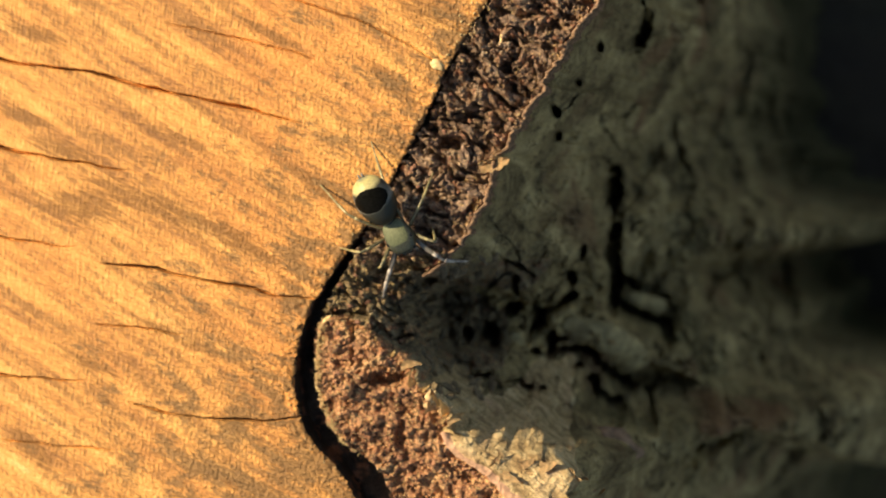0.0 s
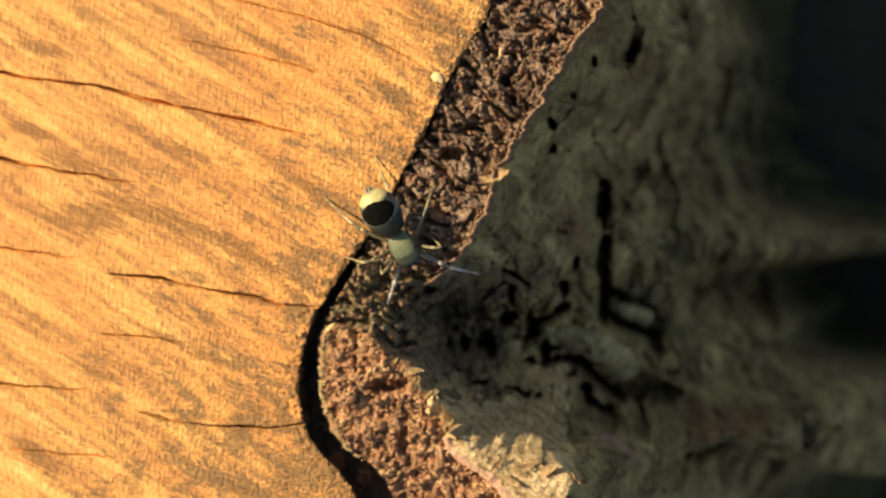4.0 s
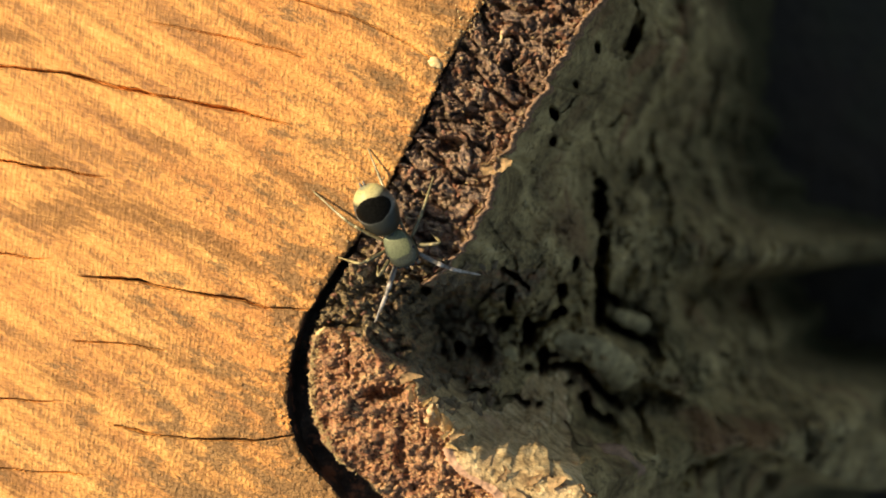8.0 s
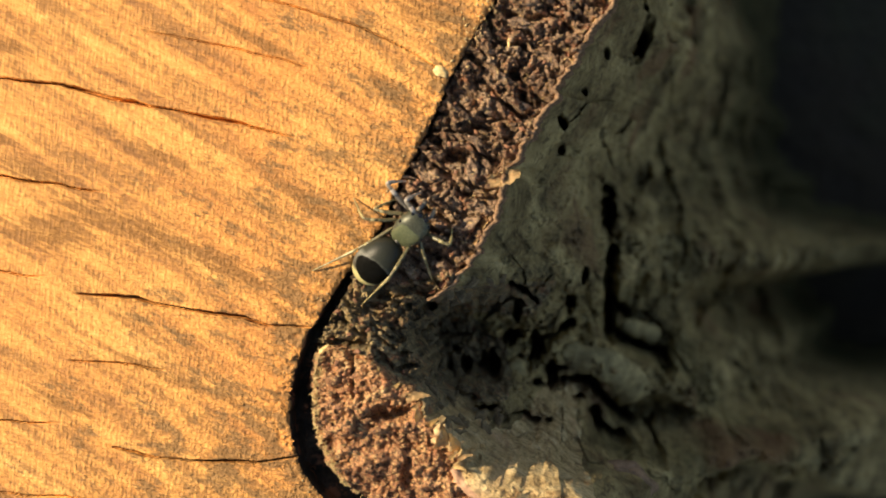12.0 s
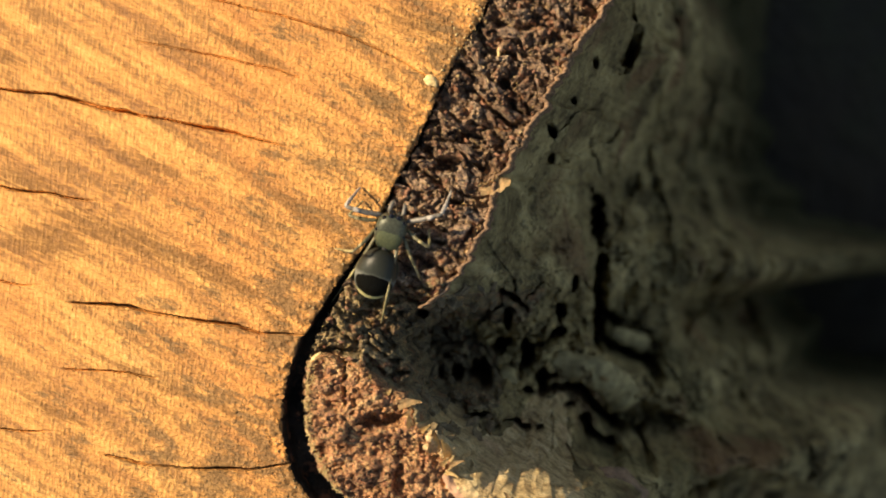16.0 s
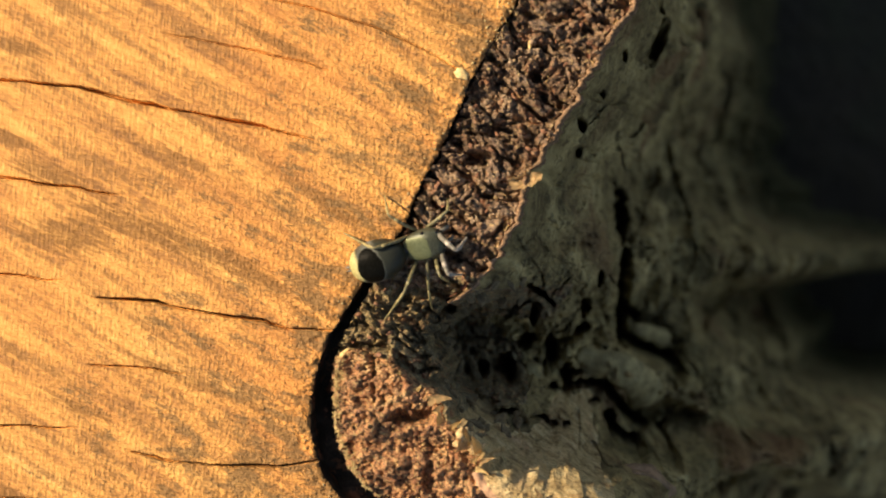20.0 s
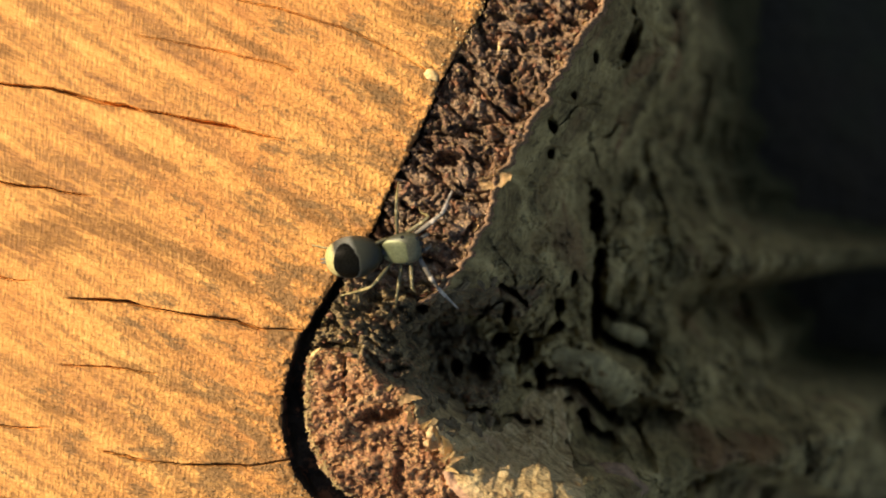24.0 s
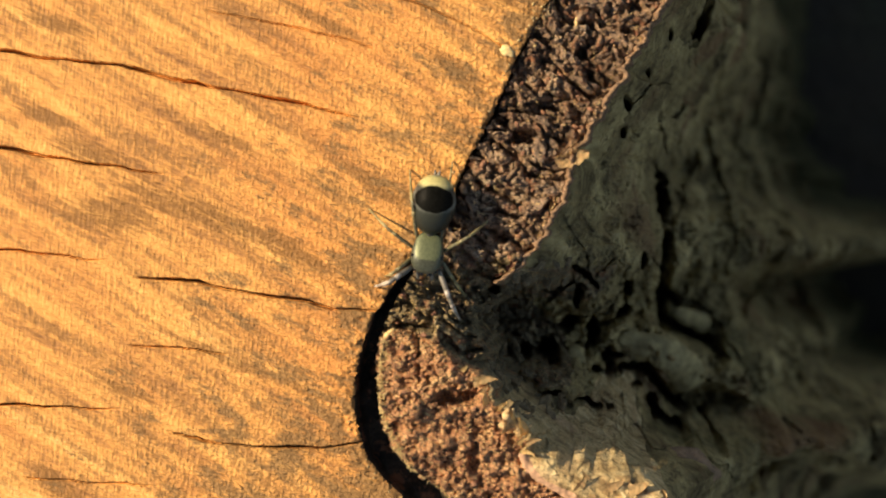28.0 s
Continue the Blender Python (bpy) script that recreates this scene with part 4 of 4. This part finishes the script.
    for line, wide, k in [([(1.6, -10.5), (4.2, -11.3), (6.7, -12.2), (8.4, -14.0), (9.2, -16.0)], 1.75, 71), ([(8.1, -8.8), (10.3, -9.7), (12.4, -10.8)], 0.95, 72), ([(-2.0, -10.7), (-2.3, -12.2)], 0.9, 73)]:
        knob = part("bark_knob", knob_mesh("bark_knob", line, wide, k), KNOB, stump, "pale swollen bark beside dark clefts" if k == 71 else "")
        knob.matrix_world = Matrix()
    # shreds on the lit shoulder
    shreds = [flake_mesh("bark_shred", k + 30, 1.5, 0.55, 0.22) for k in range(6)]
    for n in range(9):
        y = rng.uniform(-24, -20.2)
        x = np.interp(y, RIM_Y, RIM_X) + rng.uniform(0.6, 8.0)
        lay("bark_shred", shreds[n % 6], FLAKE, x, y, 0.05, rng.uniform(-15, 15), rng.uniform(0, 20), rng.gauss(-20, 25), scale=rng.uniform(0.35, 0.7))


KNOB = plain_material("bark_knob", (0.46, 0.365, 0.165), 0.9, grain=0.7, vary=0.5, relief=0.0006)
PINK_KNOB = plain_material("pinkish_bark_knob", (0.34, 0.215, 0.125), 0.9, grain=0.9, vary=0.5, relief=0.0005)
BROWN_CRUMB = plain_material("brown_bark_crumb", (0.25, 0.18, 0.09), 0.85, grain=2.5, vary=0.6, relief=0.0002)
RUST_CRUMB = plain_material("rust_red_crumb", (0.46, 0.215, 0.115), 0.7, grain=7, vary=0.75, relief=0.0003)
SKIN = plain_material("bark_skin", (0.40, 0.235, 0.125), 0.75, grain=3.2, vary=0.85, relief=0.0002)
PALE_FIBRE = plain_material("golden_fibre", (0.84, 0.60, 0.25), 0.5, grain=1.1, vary=0.55)
FLAKE = plain_material("pale_bark_flake", (0.68, 0.47, 0.23), 0.75, grain=2.5, vary=0.5, relief=0.00008)
build_loose_pieces()


# ---- the jumping spider ----
def abdomen_material():
    m = Nodes("abdomen_scales")
    sep = m.t.nodes.new("ShaderNodeSeparateXYZ")
    m.put(sep.inputs[0], m.place((1, 1, 1)))
    x, y = sep.outputs[0], sep.outputs[1]
    wob = m.math("MULTIPLY", m.noise(m.place((1.6, 1.6, 1.6)), 1.0, 2, 0.5), 0.3)
    bow = m.math("MULTIPLY", m.math("MULTIPLY", y, y), 0.16)
    s = m.math("ADD", m.math("ADD", x, bow), wob)
    u = m.math("MULTIPLY", m.math("ADD", s, 4.6), 0.216)
    col = m.ramp(u, [(0.05, (0.12, 0.145, 0.135)), (0.10, (0.50, 0.445, 0.18)), (0.24, (0.56, 0.50, 0.23)), (0.31, (0.05, 0.05, 0.04)), (0.60, (0.20, 0.205, 0.175)), (0.68, (0.034, 0.038, 0.028)), (1.0, (0.018, 0.020, 0.015))])
    dx = m.math("MULTIPLY", m.math("ADD", m.math("ADD", x, 2.72), m.math("SUBTRACT", wob, 0.15)), 0.98)
    dy = m.math("MULTIPLY", y, 0.66)
    e = m.math("ADD", m.math("MULTIPLY", dx, dx), m.math("MULTIPLY", dy, dy))
    patch = m.ramp(e, [(0.90, 1.0), (1.0, 0.0)])
    col = m.mix(patch, col, (0.003, 0.003, 0.002))
    grain = m.noise(m.place((9, 9, 9)), 1.0, 2, 0.6)
    col = m.mix(m.ramp(grain, [(0.35, 0.35), (0.6, 0.0)]), col, (0.02, 0.02, 0.018))
    return m.done(col, 0.36, m.bump(grain, 0.00004, 0.5), Specular_IOR_Level=m.math("SUBTRACT", 0.20, m.math("MULTIPLY", patch, 0.17)))


ABDOMEN = abdomen_material()
CARAPACE = plain_material("carapace_scales", (0.095, 0.102, 0.066), 0.42, 0.30, grain=8, vary=0.5)
CREST = plain_material("greenish_scales", (0.165, 0.185, 0.092), 0.42, 0.35, grain=8, vary=0.35)
DARK = plain_material("dark_skin", (0.035, 0.034, 0.026), 0.4)
EYE = plain_material("eye_lens", (0.004, 0.004, 0.005), 0.05, vary=0.1)
PALE_LEG = plain_material("yellow_leg", (0.40, 0.34, 0.16), 0.32, grain=3, vary=0.65)
OLIVE_LEG = plain_material("olive_leg", (0.17, 0.15, 0.075), 0.4, grain=4, vary=0.5)
WHITE_LEG = plain_material("white_haired_leg", (0.56, 0.50, 0.42), 0.5, grain=3.0, vary=0.65)
GREY_LEG = plain_material("grey_leg", (0.20, 0.18, 0.145), 0.45, grain=3, vary=0.5)


def tube(points, radii, sides=8):
    """A rounded tube through points, in millimetres, as a bmesh."""
    bm = bmesh.new()
    rings = []
    pts = [Vector(p) for p in points]
    for i, (p, r) in enumerate(zip(pts, radii)):
        ahead = (pts[min(i + 1, len(pts) - 1)] - pts[max(i - 1, 0)]).normalized()
        side = ahead.cross(Vector((0, 0, 1)))
        side = side.normalized() if side.length > 1e-4 else Vector((0, 1, 0))
        up = side.cross(ahead)
        rings.append([bm.verts.new((p + r * (math.cos(k * math.tau / sides) * side + math.sin(k * math.tau / sides) * up)) * MM) for k in range(sides)])
    for a, b in zip(rings, rings[1:]):
        for k in range(sides):
            bm.faces.new((a[k], a[(k + 1) % sides], b[(k + 1) % sides], b[k]))
    bm.faces.new(rings[0][::-1])
    bm.faces.new(rings[-1])
    bmesh.ops.recalc_face_normals(bm, faces=bm.faces)
    return bm


def spun(profile, sides=28, flat=1.0, square=2.0):
    """A body spun round the x axis from (x, half width, half height) rings, in millimetres."""
    bm = bmesh.new()
    rings = []
    for x, w, h in profile:
        ring = []
        for k in range(sides):
            c, s = math.cos(k * math.tau / sides), math.sin(k * math.tau / sides)
            c, s = math.copysign(abs(c) ** (2 / square), c), math.copysign(abs(s) ** (2 / square), s)
            ring.append(bm.verts.new(Vector((x, w * c, h * s * (flat if s < 0 else 1))) * MM))
        rings.append(ring)
    for a, b in zip(rings, rings[1:]):
        for k in range(sides):
            bm.faces.new((a[k], a[(k + 1) % sides], b[(k + 1) % sides], b[k]))
    bm.faces.new(rings[0][::-1])
    bm.faces.new(rings[-1])
    bmesh.ops.recalc_face_normals(bm, faces=bm.faces)
    return bm


def egg(x0, x1, w, h, skew, n=22, power=0.5):
    """Rings of an egg between two ends; skew moves its widest place."""
    out = []
    for i in range(n + 1):
        u = 0.5 - 0.5 * math.cos(math.pi * i / n)
        r = max((4 * u * (1 - u)), 0.0006) ** power * (1 + skew * (u - 0.5))
        out.append((x0 + (x1 - x0) * u, w * r, h * r))
    return out


# hips of the four legs of the left side, from the front; thigh and shin lengths and thickness
HIPS = [(0.95, 0.88), (0.38, 1.08), (-0.28, 1.08), (-0.88, 0.88)]
THIGH = [3.0, 2.3, 2.7, 3.4]
SHIN = [3.6, 2.7, 3.3, 4.3]
THICK = [0.19, 0.145, 0.13, 0.135]
HIP_Z = 1.05
LEGS = {}
LEAN = 22.0


def thorax_slope(bm):
    """Lets the back of the carapace slope down behind the eyes."""
    for v in bm.verts:
        u = max(0.0, 0.45 - v.co.x / MM) / 2.2
        if v.co.z > 0:
            v.co.z *= 1 - 0.62 * u ** 1.3
    return bm


def build_spider():
    spider = tagged(new("jumping_spider"), "dark glossy jumping spider with black and cream banded abdomen", "spider")
    spider.empty_display_size = 0.003
    shell = egg(-1.7, 1.5, 1.22, 0.86, 0.22, 44, 0.34)
    cara = part("carapace", thorax_slope(spun(shell, 72, flat=0.8, square=2.7)), CARAPACE, spider, "greenish grey scaled carapace")
    cara.location = Vector((0, 0, 1.45)) * MM
    bm = spun(shell, 72, flat=0.8, square=2.7)
    for v in bm.verts:
        v.co += Vector((0, v.co.y, v.co.z)).normalized() * 0.02 * MM
    off = [f for f in bm.faces if f.calc_center_median().z < 0.3 * MM or (f.calc_center_median().y / 0.95) ** 4 + ((f.calc_center_median().x + 0.6 * MM) / 0.95) ** 4 > MM ** 4]
    bmesh.ops.delete(bm, geom=off, context="FACES")
    part("scale_patch", thorax_slope(bm), CREST, cara, "pale green patch of scales")
    abd = part("abdomen", spun(egg(-4.5, 0.0, 1.66, 1.42, -0.08, 34, 0.45), 36), ABDOMEN, spider, "glossy abdomen with a black patch and a cream band")
    abd.location = Vector((-1.55, 0, 1.75)) * MM
    part("waist", tube([(-1.0, 0, 1.3), (-1.35, 0, 1.45), (-1.9, 0, 1.6)], [0.3, 0.28, 0.4]), DARK, spider)
    for y in (-0.14, 0.14):
        part("spinneret", tube([(-4.3, y, -0.05), (-4.6, y, -0.05), (-4.85, y * 1.2, -0.1)], [0.13, 0.12, 0.05]), GREY_LEG, abd)
    for x, y, z, r in [(1.42, 0.28, 0.18, 0.27), (1.42, -0.28, 0.18, 0.27), (1.22, 0.78, 0.32, 0.17), (1.22, -0.78, 0.32, 0.17), (0.15, 1.08, 0.46, 0.15), (0.15, -1.08, 0.46, 0.15)]:
        bm = bmesh.new()
        bmesh.ops.create_uvsphere(bm, u_segments=12, v_segments=8, radius=r * MM)
        eye = part("eye", bm, EYE, cara)
        eye.location = Vector((x, y, z)) * MM
    for s in (-1, 1):
        part("palp", tube([(1.1, 0.45 * s, 0.95), (1.6, 0.55 * s, 0.95), (1.95, 0.5 * s, 0.6), (2.05, 0.42 * s, 0.25)], [0.13, 0.16, 0.17, 0.08]), GREY_LEG, spider)
        part("fang_base", tube([(1.05, 0.27 * s, 1.1), (1.25, 0.28 * s, 0.75), (1.25, 0.26 * s, 0.35)], [0.22, 0.24, 0.12]), DARK, spider)
    part("breastplate", spun(egg(-1.1, 1.0, 0.75, 0.3, 0.0, 12)), DARK, spider).location = Vector((0, 0, 0.85)) * MM
    for side in (1, -1):
        for n in range(4):
            a, b, r = THIGH[n], SHIN[n], THICK[n]
            thigh_mat = (GREY_LEG if n == 0 else OLIVE_LEG)
            shin_mat = (WHITE_LEG if n == 0 else PALE_LEG)
            leg = part("leg", tube([(0, 0, 0), (0.15 * a, 0, 0.02), (0.45 * a, 0, 0.16), (0.75 * a, 0, 0.12), (0.97 * a, 0, 0.02), (a, 0, 0)], [r * 0.75, r, r * 1.15, r, r * 0.85, r * 0.6]), thigh_mat, spider, "white front leg held out" if n == 0 else "")
            part("band", tube([(0.62 * a, 0, 0.145), (0.72 * a, 0, 0.13), (0.82 * a, 0, 0.095)], [r * 1.06, r * 1.05, r * 1.0]), shin_mat, leg)
            shin = part("shin", tube([(0, 0, 0), (0.08 * b, 0, 0.03), (0.30 * b, 0, 0.06), (0.52 * b, 0, 0.03), (0.56 * b, 0, 0.02), (0.80 * b, 0, 0.0), (0.97 * b, 0, -0.03), (b, 0, -0.04)], [r * 0.7, r * 0.9, r * 0.88, r * 0.66, r * 0.62, r * 0.5, r * 0.42, r * 0.2]), shin_mat, leg)
            LEGS[side, n] = (leg, shin)
    return spider


spider = build_spider()
ROWS = {"body": []}


def step(t, x, y, turn, *feet, up=0.0, lift=0.3):
    """One stance: the carapace's place, its heading, the eight feet, left side first, from front to back, how far the front is raised, and the height."""
    # the bark falls towards -y, so the body leans that way
    lean = pose(0, 0, 0, LEAN, 0, 0) @ pose(0, 0, 0, 0, -up, turn)
    off = lean @ Vector((0, 0, 1.45)) - Vector((0, 0, 1.45))
    body = Matrix.Translation(Vector((x - off.x, y - off.y, lift)) * MM) @ lean
    ROWS["body"].append((t, body))
    back = body.inverted()
    for k, (fx, fy) in enumerate(feet):
        side, n = (1 if k < 4 else -1), k % 4
        z = float(np.clip(height(np.array([fx]), np.array([fy]), False)[0][0], -2.5, 0.6)) + 0.1
        foot = back @ (Vector((fx, fy, z)) * MM) / MM
        hip = Vector((HIPS[n][0], HIPS[n][1] * side, HIP_Z))
        a, b = THIGH[n], SHIN[n]
        way = foot - hip
        flat = Vector((way.x, way.y, 0)).normalized()
        d = min(max(way.length, abs(a - b) + 0.4), a + b - 0.06)
        tilt = math.atan2(way.z, math.hypot(way.x, way.y))
        up = tilt + math.acos((a * a + d * d - b * b) / (2 * a * d))
        bend = math.pi - math.acos((a * a + b * b - d * d) / (2 * a * b))
        yaw = math.degrees(math.atan2(flat.y, flat.x))
        ROWS.setdefault((side, n), []).append((t, pose(*(hip * MM), 0, -math.degrees(up), yaw), pose(a * MM, 0, 0, 0, math.degrees(bend), 0)))


def motions():
    step(0, -10.6, -1.2, -62, (-5.1, -3.4), (-8.0, -0.5), (-8.0, 4.2), (-13.3, 6.7), (-12.4, -6.6), (-12.7, -4.0), (-15.9, -2.3), (-17.6, 3.0))
    step(3, -10.4, -1.5, -62, (-3.9, -3.9), (-8.2, -0.5), (-8.0, 4.1), (-13.2, 6.7), (-12.2, -6.5), (-12.6, -2.9), (-15.7, -2.3), (-17.6, 2.9))
    step(7, -10.4, -1.3, -67, (-5.2, -3.4), (-8.1, -0.5), (-7.9, 4.2), (-13.4, 6.5), (-12.1, -6.6), (-12.6, -3.6), (-15.8, -2.2), (-17.7, 2.9))
    step(8, -10.4, -1.7, -63, (-4.2, -3.9), (-8.1, -0.5), (-7.9, 4.1), (-13.3, 6.6), (-12.7, -7.7), (-12.4, -3.1), (-15.6, -2.4), (-17.6, 2.9))
    step(8.5, -10.2, -1.4, -57, (-4.4, -2.6), (-7.4, 0.0), (-8.0, 4.2), (-13.3, 6.7), (-11.3, -7.3), (-12.1, -3.6), (-15.8, -2.7), (-17.6, 3.0))
    step(9, -9.8, -1.3, -49, (-4.6, -1.5), (-6.5, 0.3), (-8.0, 4.1), (-13.3, 6.7), (-8.6, -6.6), (-11.7, -4.3), (-16.1, -3.3), (-17.6, 2.9))
    step(9.5, -10.0, -1.2, -51, (-5.0, -1.6), (-6.6, 0.3), (-8.0, 4.1), (-13.3, 6.7), (-8.6, -6.5), (-11.7, -4.5), (-16.0, -3.2), (-17.6, 2.9))
    step(10.5, -9.7, -1.4, -47, (-4.2, -1.4), (-6.6, 0.5), (-8.0, 4.2), (-13.3, 6.6), (-8.9, -8.1), (-11.5, -4.2), (-16.9, -3.1), (-17.5, 2.8))
    step(11, -9.6, -1.1, -38, (-4.6, -1.8), (-6.3, 0.3), (-8.0, 4.1), (-13.2, 6.5), (-9.2, -8.7), (-11.1, -4.1), (-15.7, -2.4), (-17.5, 2.9))
    step(11.1, -9.6, -1.0, -42, (-4.6, -1.8), (-6.3, 0.3), (-8.0, 4.1), (-13.2, 6.5), (-9.2, -8.7), (-11.1, -4.1), (-15.7, -2.4), (-17.5, 2.9))
    step(11.3, -10.0, 1.0, 25, (-10.4, 4.6), (-8.4, 2.4), (-11.5, 5.1), (-17.4, 2.3), (-4.3, -0.2), (-7.8, 1.0), (-10.8, -4.4), (-14.8, -5.1))
    step(11.7, -10.0, 1.0, 46, (-10.5, 4.7), (-11.3, 3.3), (-14.6, 3.4), (-17.9, -2.3), (-9.4, 3.8), (-6.9, 1.0), (-8.1, -4.5), (-14.0, -4.9), up=7, lift=0.8)
    step(12, -10.0, 1.0, 46, (-10.5, 4.7), (-11.3, 3.3), (-14.6, 3.4), (-17.9, -2.3), (-9.4, 3.8), (-6.9, 1.0), (-8.1, -4.5), (-14.0, -4.9), up=7, lift=0.8)
    step(15, -9.9, 0.8, 44, (-10.0, 4.3), (-10.6, 4.7), (-14.5, 3.3), (-17.6, -2.1), (-3.7, 1.2), (-7.5, -1.0), (-8.0, -4.6), (-14.7, -4.8), up=7, lift=0.8)
    step(15.6, -10.4, 1.0, 56, (-11.6, 4.8), (-11.9, 4.2), (-14.9, 1.6), (-16.8, -3.4), (-5.0, 2.7), (-7.7, 0.3), (-8.0, -4.5), (-13.4, -5.4), up=8, lift=0.8)
    step(16, -10.9, 1.4, 71, (-13.4, 4.9), (-13.2, 3.8), (-15.5, 0.1), (-16.2, -4.5), (-6.2, 4.6), (-8.0, 1.6), (-8.0, -4.3), (-12.0, -5.9), up=9, lift=0.8)
    step(17, -11.0, 1.4, 79, (-15.0, 5.4), (-13.4, 3.2), (-16.0, 0.3), (-16.1, -4.6), (-6.2, 6.1), (-7.1, 2.0), (-8.1, -3.3), (-11.6, -5.7), up=9, lift=0.8)
    step(18.5, -11.0, 1.4, 78, (-14.1, 4.4), (-13.4, 3.6), (-15.9, 0.2), (-16.2, -4.7), (-6.9, 5.6), (-7.4, 2.1), (-8.8, -0.5), (-11.6, -5.4), up=9, lift=0.8)
    step(18.8, -11.0, 1.4, 78, (-14.1, 4.4), (-13.4, 3.6), (-15.9, 0.2), (-16.2, -4.7), (-6.9, 5.6), (-7.4, 2.1), (-8.8, -0.5), (-11.6, -5.4), up=9, lift=0.8)
    step(19, -10.8, 1.1, 50, (-10.1, 2.9), (-11.3, 3.1), (-14.1, 4.0), (-15.7, -2.4), (-5.8, 0.9), (-8.4, 0.5), (-10.5, -1.6), (-12.3, -5.2), up=5, lift=0.6)
    step(19.2, -10.3, 0.5, 25, (-8.5, 1.6), (-9.6, 4.0), (-13.6, 4.0), (-17.1, 0.1), (-8.1, -2.2), (-9.0, -2.8), (-10.2, -4.8), (-13.8, -5.6))
    step(19.5, -10.3, 0.2, 18, (-8.5, 1.6), (-9.6, 4.0), (-13.6, 4.0), (-17.1, 0.1), (-8.1, -2.2), (-9.0, -2.8), (-10.2, -4.8), (-13.8, -5.6))
    step(20, -10.6, 0.0, 18, (-7.4, 0.5), (-8.9, 3.5), (-13.8, 3.8), (-17.0, 0.9), (-7.8, -2.4), (-8.8, -3.0), (-10.3, -5.2), (-14.0, -6.0))
    step(21, -10.8, -0.1, 19, (-7.3, 0.4), (-8.9, 3.2), (-13.7, 3.8), (-16.9, 0.9), (-7.7, -2.2), (-8.7, -3.0), (-9.8, -5.2), (-13.9, -5.9))
    step(24, -10.0, -0.3, 8, (-6.2, 4.2), (-8.7, 2.5), (-10.4, 4.9), (-17.2, -0.0), (-5.9, -5.2), (-9.2, -3.8), (-10.9, -4.9), (-15.1, -4.0))
    step(25, -10.2, -0.7, -1, (-7.1, 0.7), (-8.6, 1.6), (-10.2, 5.1), (-17.2, 0.2), (-6.8, -4.3), (-8.9, -2.9), (-11.1, -4.9), (-15.5, -4.0))
    step(25.3, -10.2, -0.7, -6, (-7.1, 0.7), (-8.6, 1.6), (-10.2, 5.1), (-17.2, 0.2), (-6.8, -4.3), (-8.9, -2.9), (-11.1, -4.9), (-15.5, -4.0))
    step(25.5, -11.7, -0.9, -22, (-8.5, -1.0), (-10.3, -0.1), (-10.3, 4.9), (-15.7, 3.5), (-10.2, -6.7), (-11.8, -4.0), (-16.5, -4.9), (-18.0, -2.1))
    step(25.8, -12.8, -1.3, -56, (-9.3, -2.9), (-10.1, -0.3), (-10.3, 5.0), (-12.3, 5.6), (-13.3, -5.3), (-15.9, -3.3), (-17.6, -1.9), (-18.2, 1.2), up=6)
    step(26, -13.1, -2.1, -76, (-7.0, -5.4), (-9.4, -3.4), (-9.3, 2.2), (-12.3, 5.5), (-16.4, -8.0), (-15.0, -3.4), (-19.0, -1.2), (-18.1, 1.2), up=12)
    step(26.5, -14.2, -2.2, -101, (-11.7, -7.5), (-11.0, -5.5), (-9.2, 0.2), (-12.0, 5.2), (-19.0, -5.7), (-17.3, -3.7), (-18.5, 1.1), (-15.0, 4.4), up=17)
    step(27, -14.0, -2.3, -99, (-11.0, -7.8), (-10.9, -6.1), (-9.2, 0.3), (-12.0, 4.7), (-18.9, -5.6), (-17.3, -4.0), (-18.7, 1.0), (-15.2, 4.1), up=17)
    step(28, -13.9, -2.3, -98, (-11.6, -7.5), (-11.1, -5.8), (-9.3, 0.2), (-12.0, 4.8), (-18.1, -4.8), (-17.3, -4.0), (-18.5, 1.2), (-15.3, 4.2), up=17)
    walk(spider, ROWS["body"])
    for key, (leg, shin) in LEGS.items():
        walk(leg, [(t, m) for t, m, _ in ROWS[key]])
        walk(shin, [(t, m) for t, _, m in ROWS[key]])


motions()
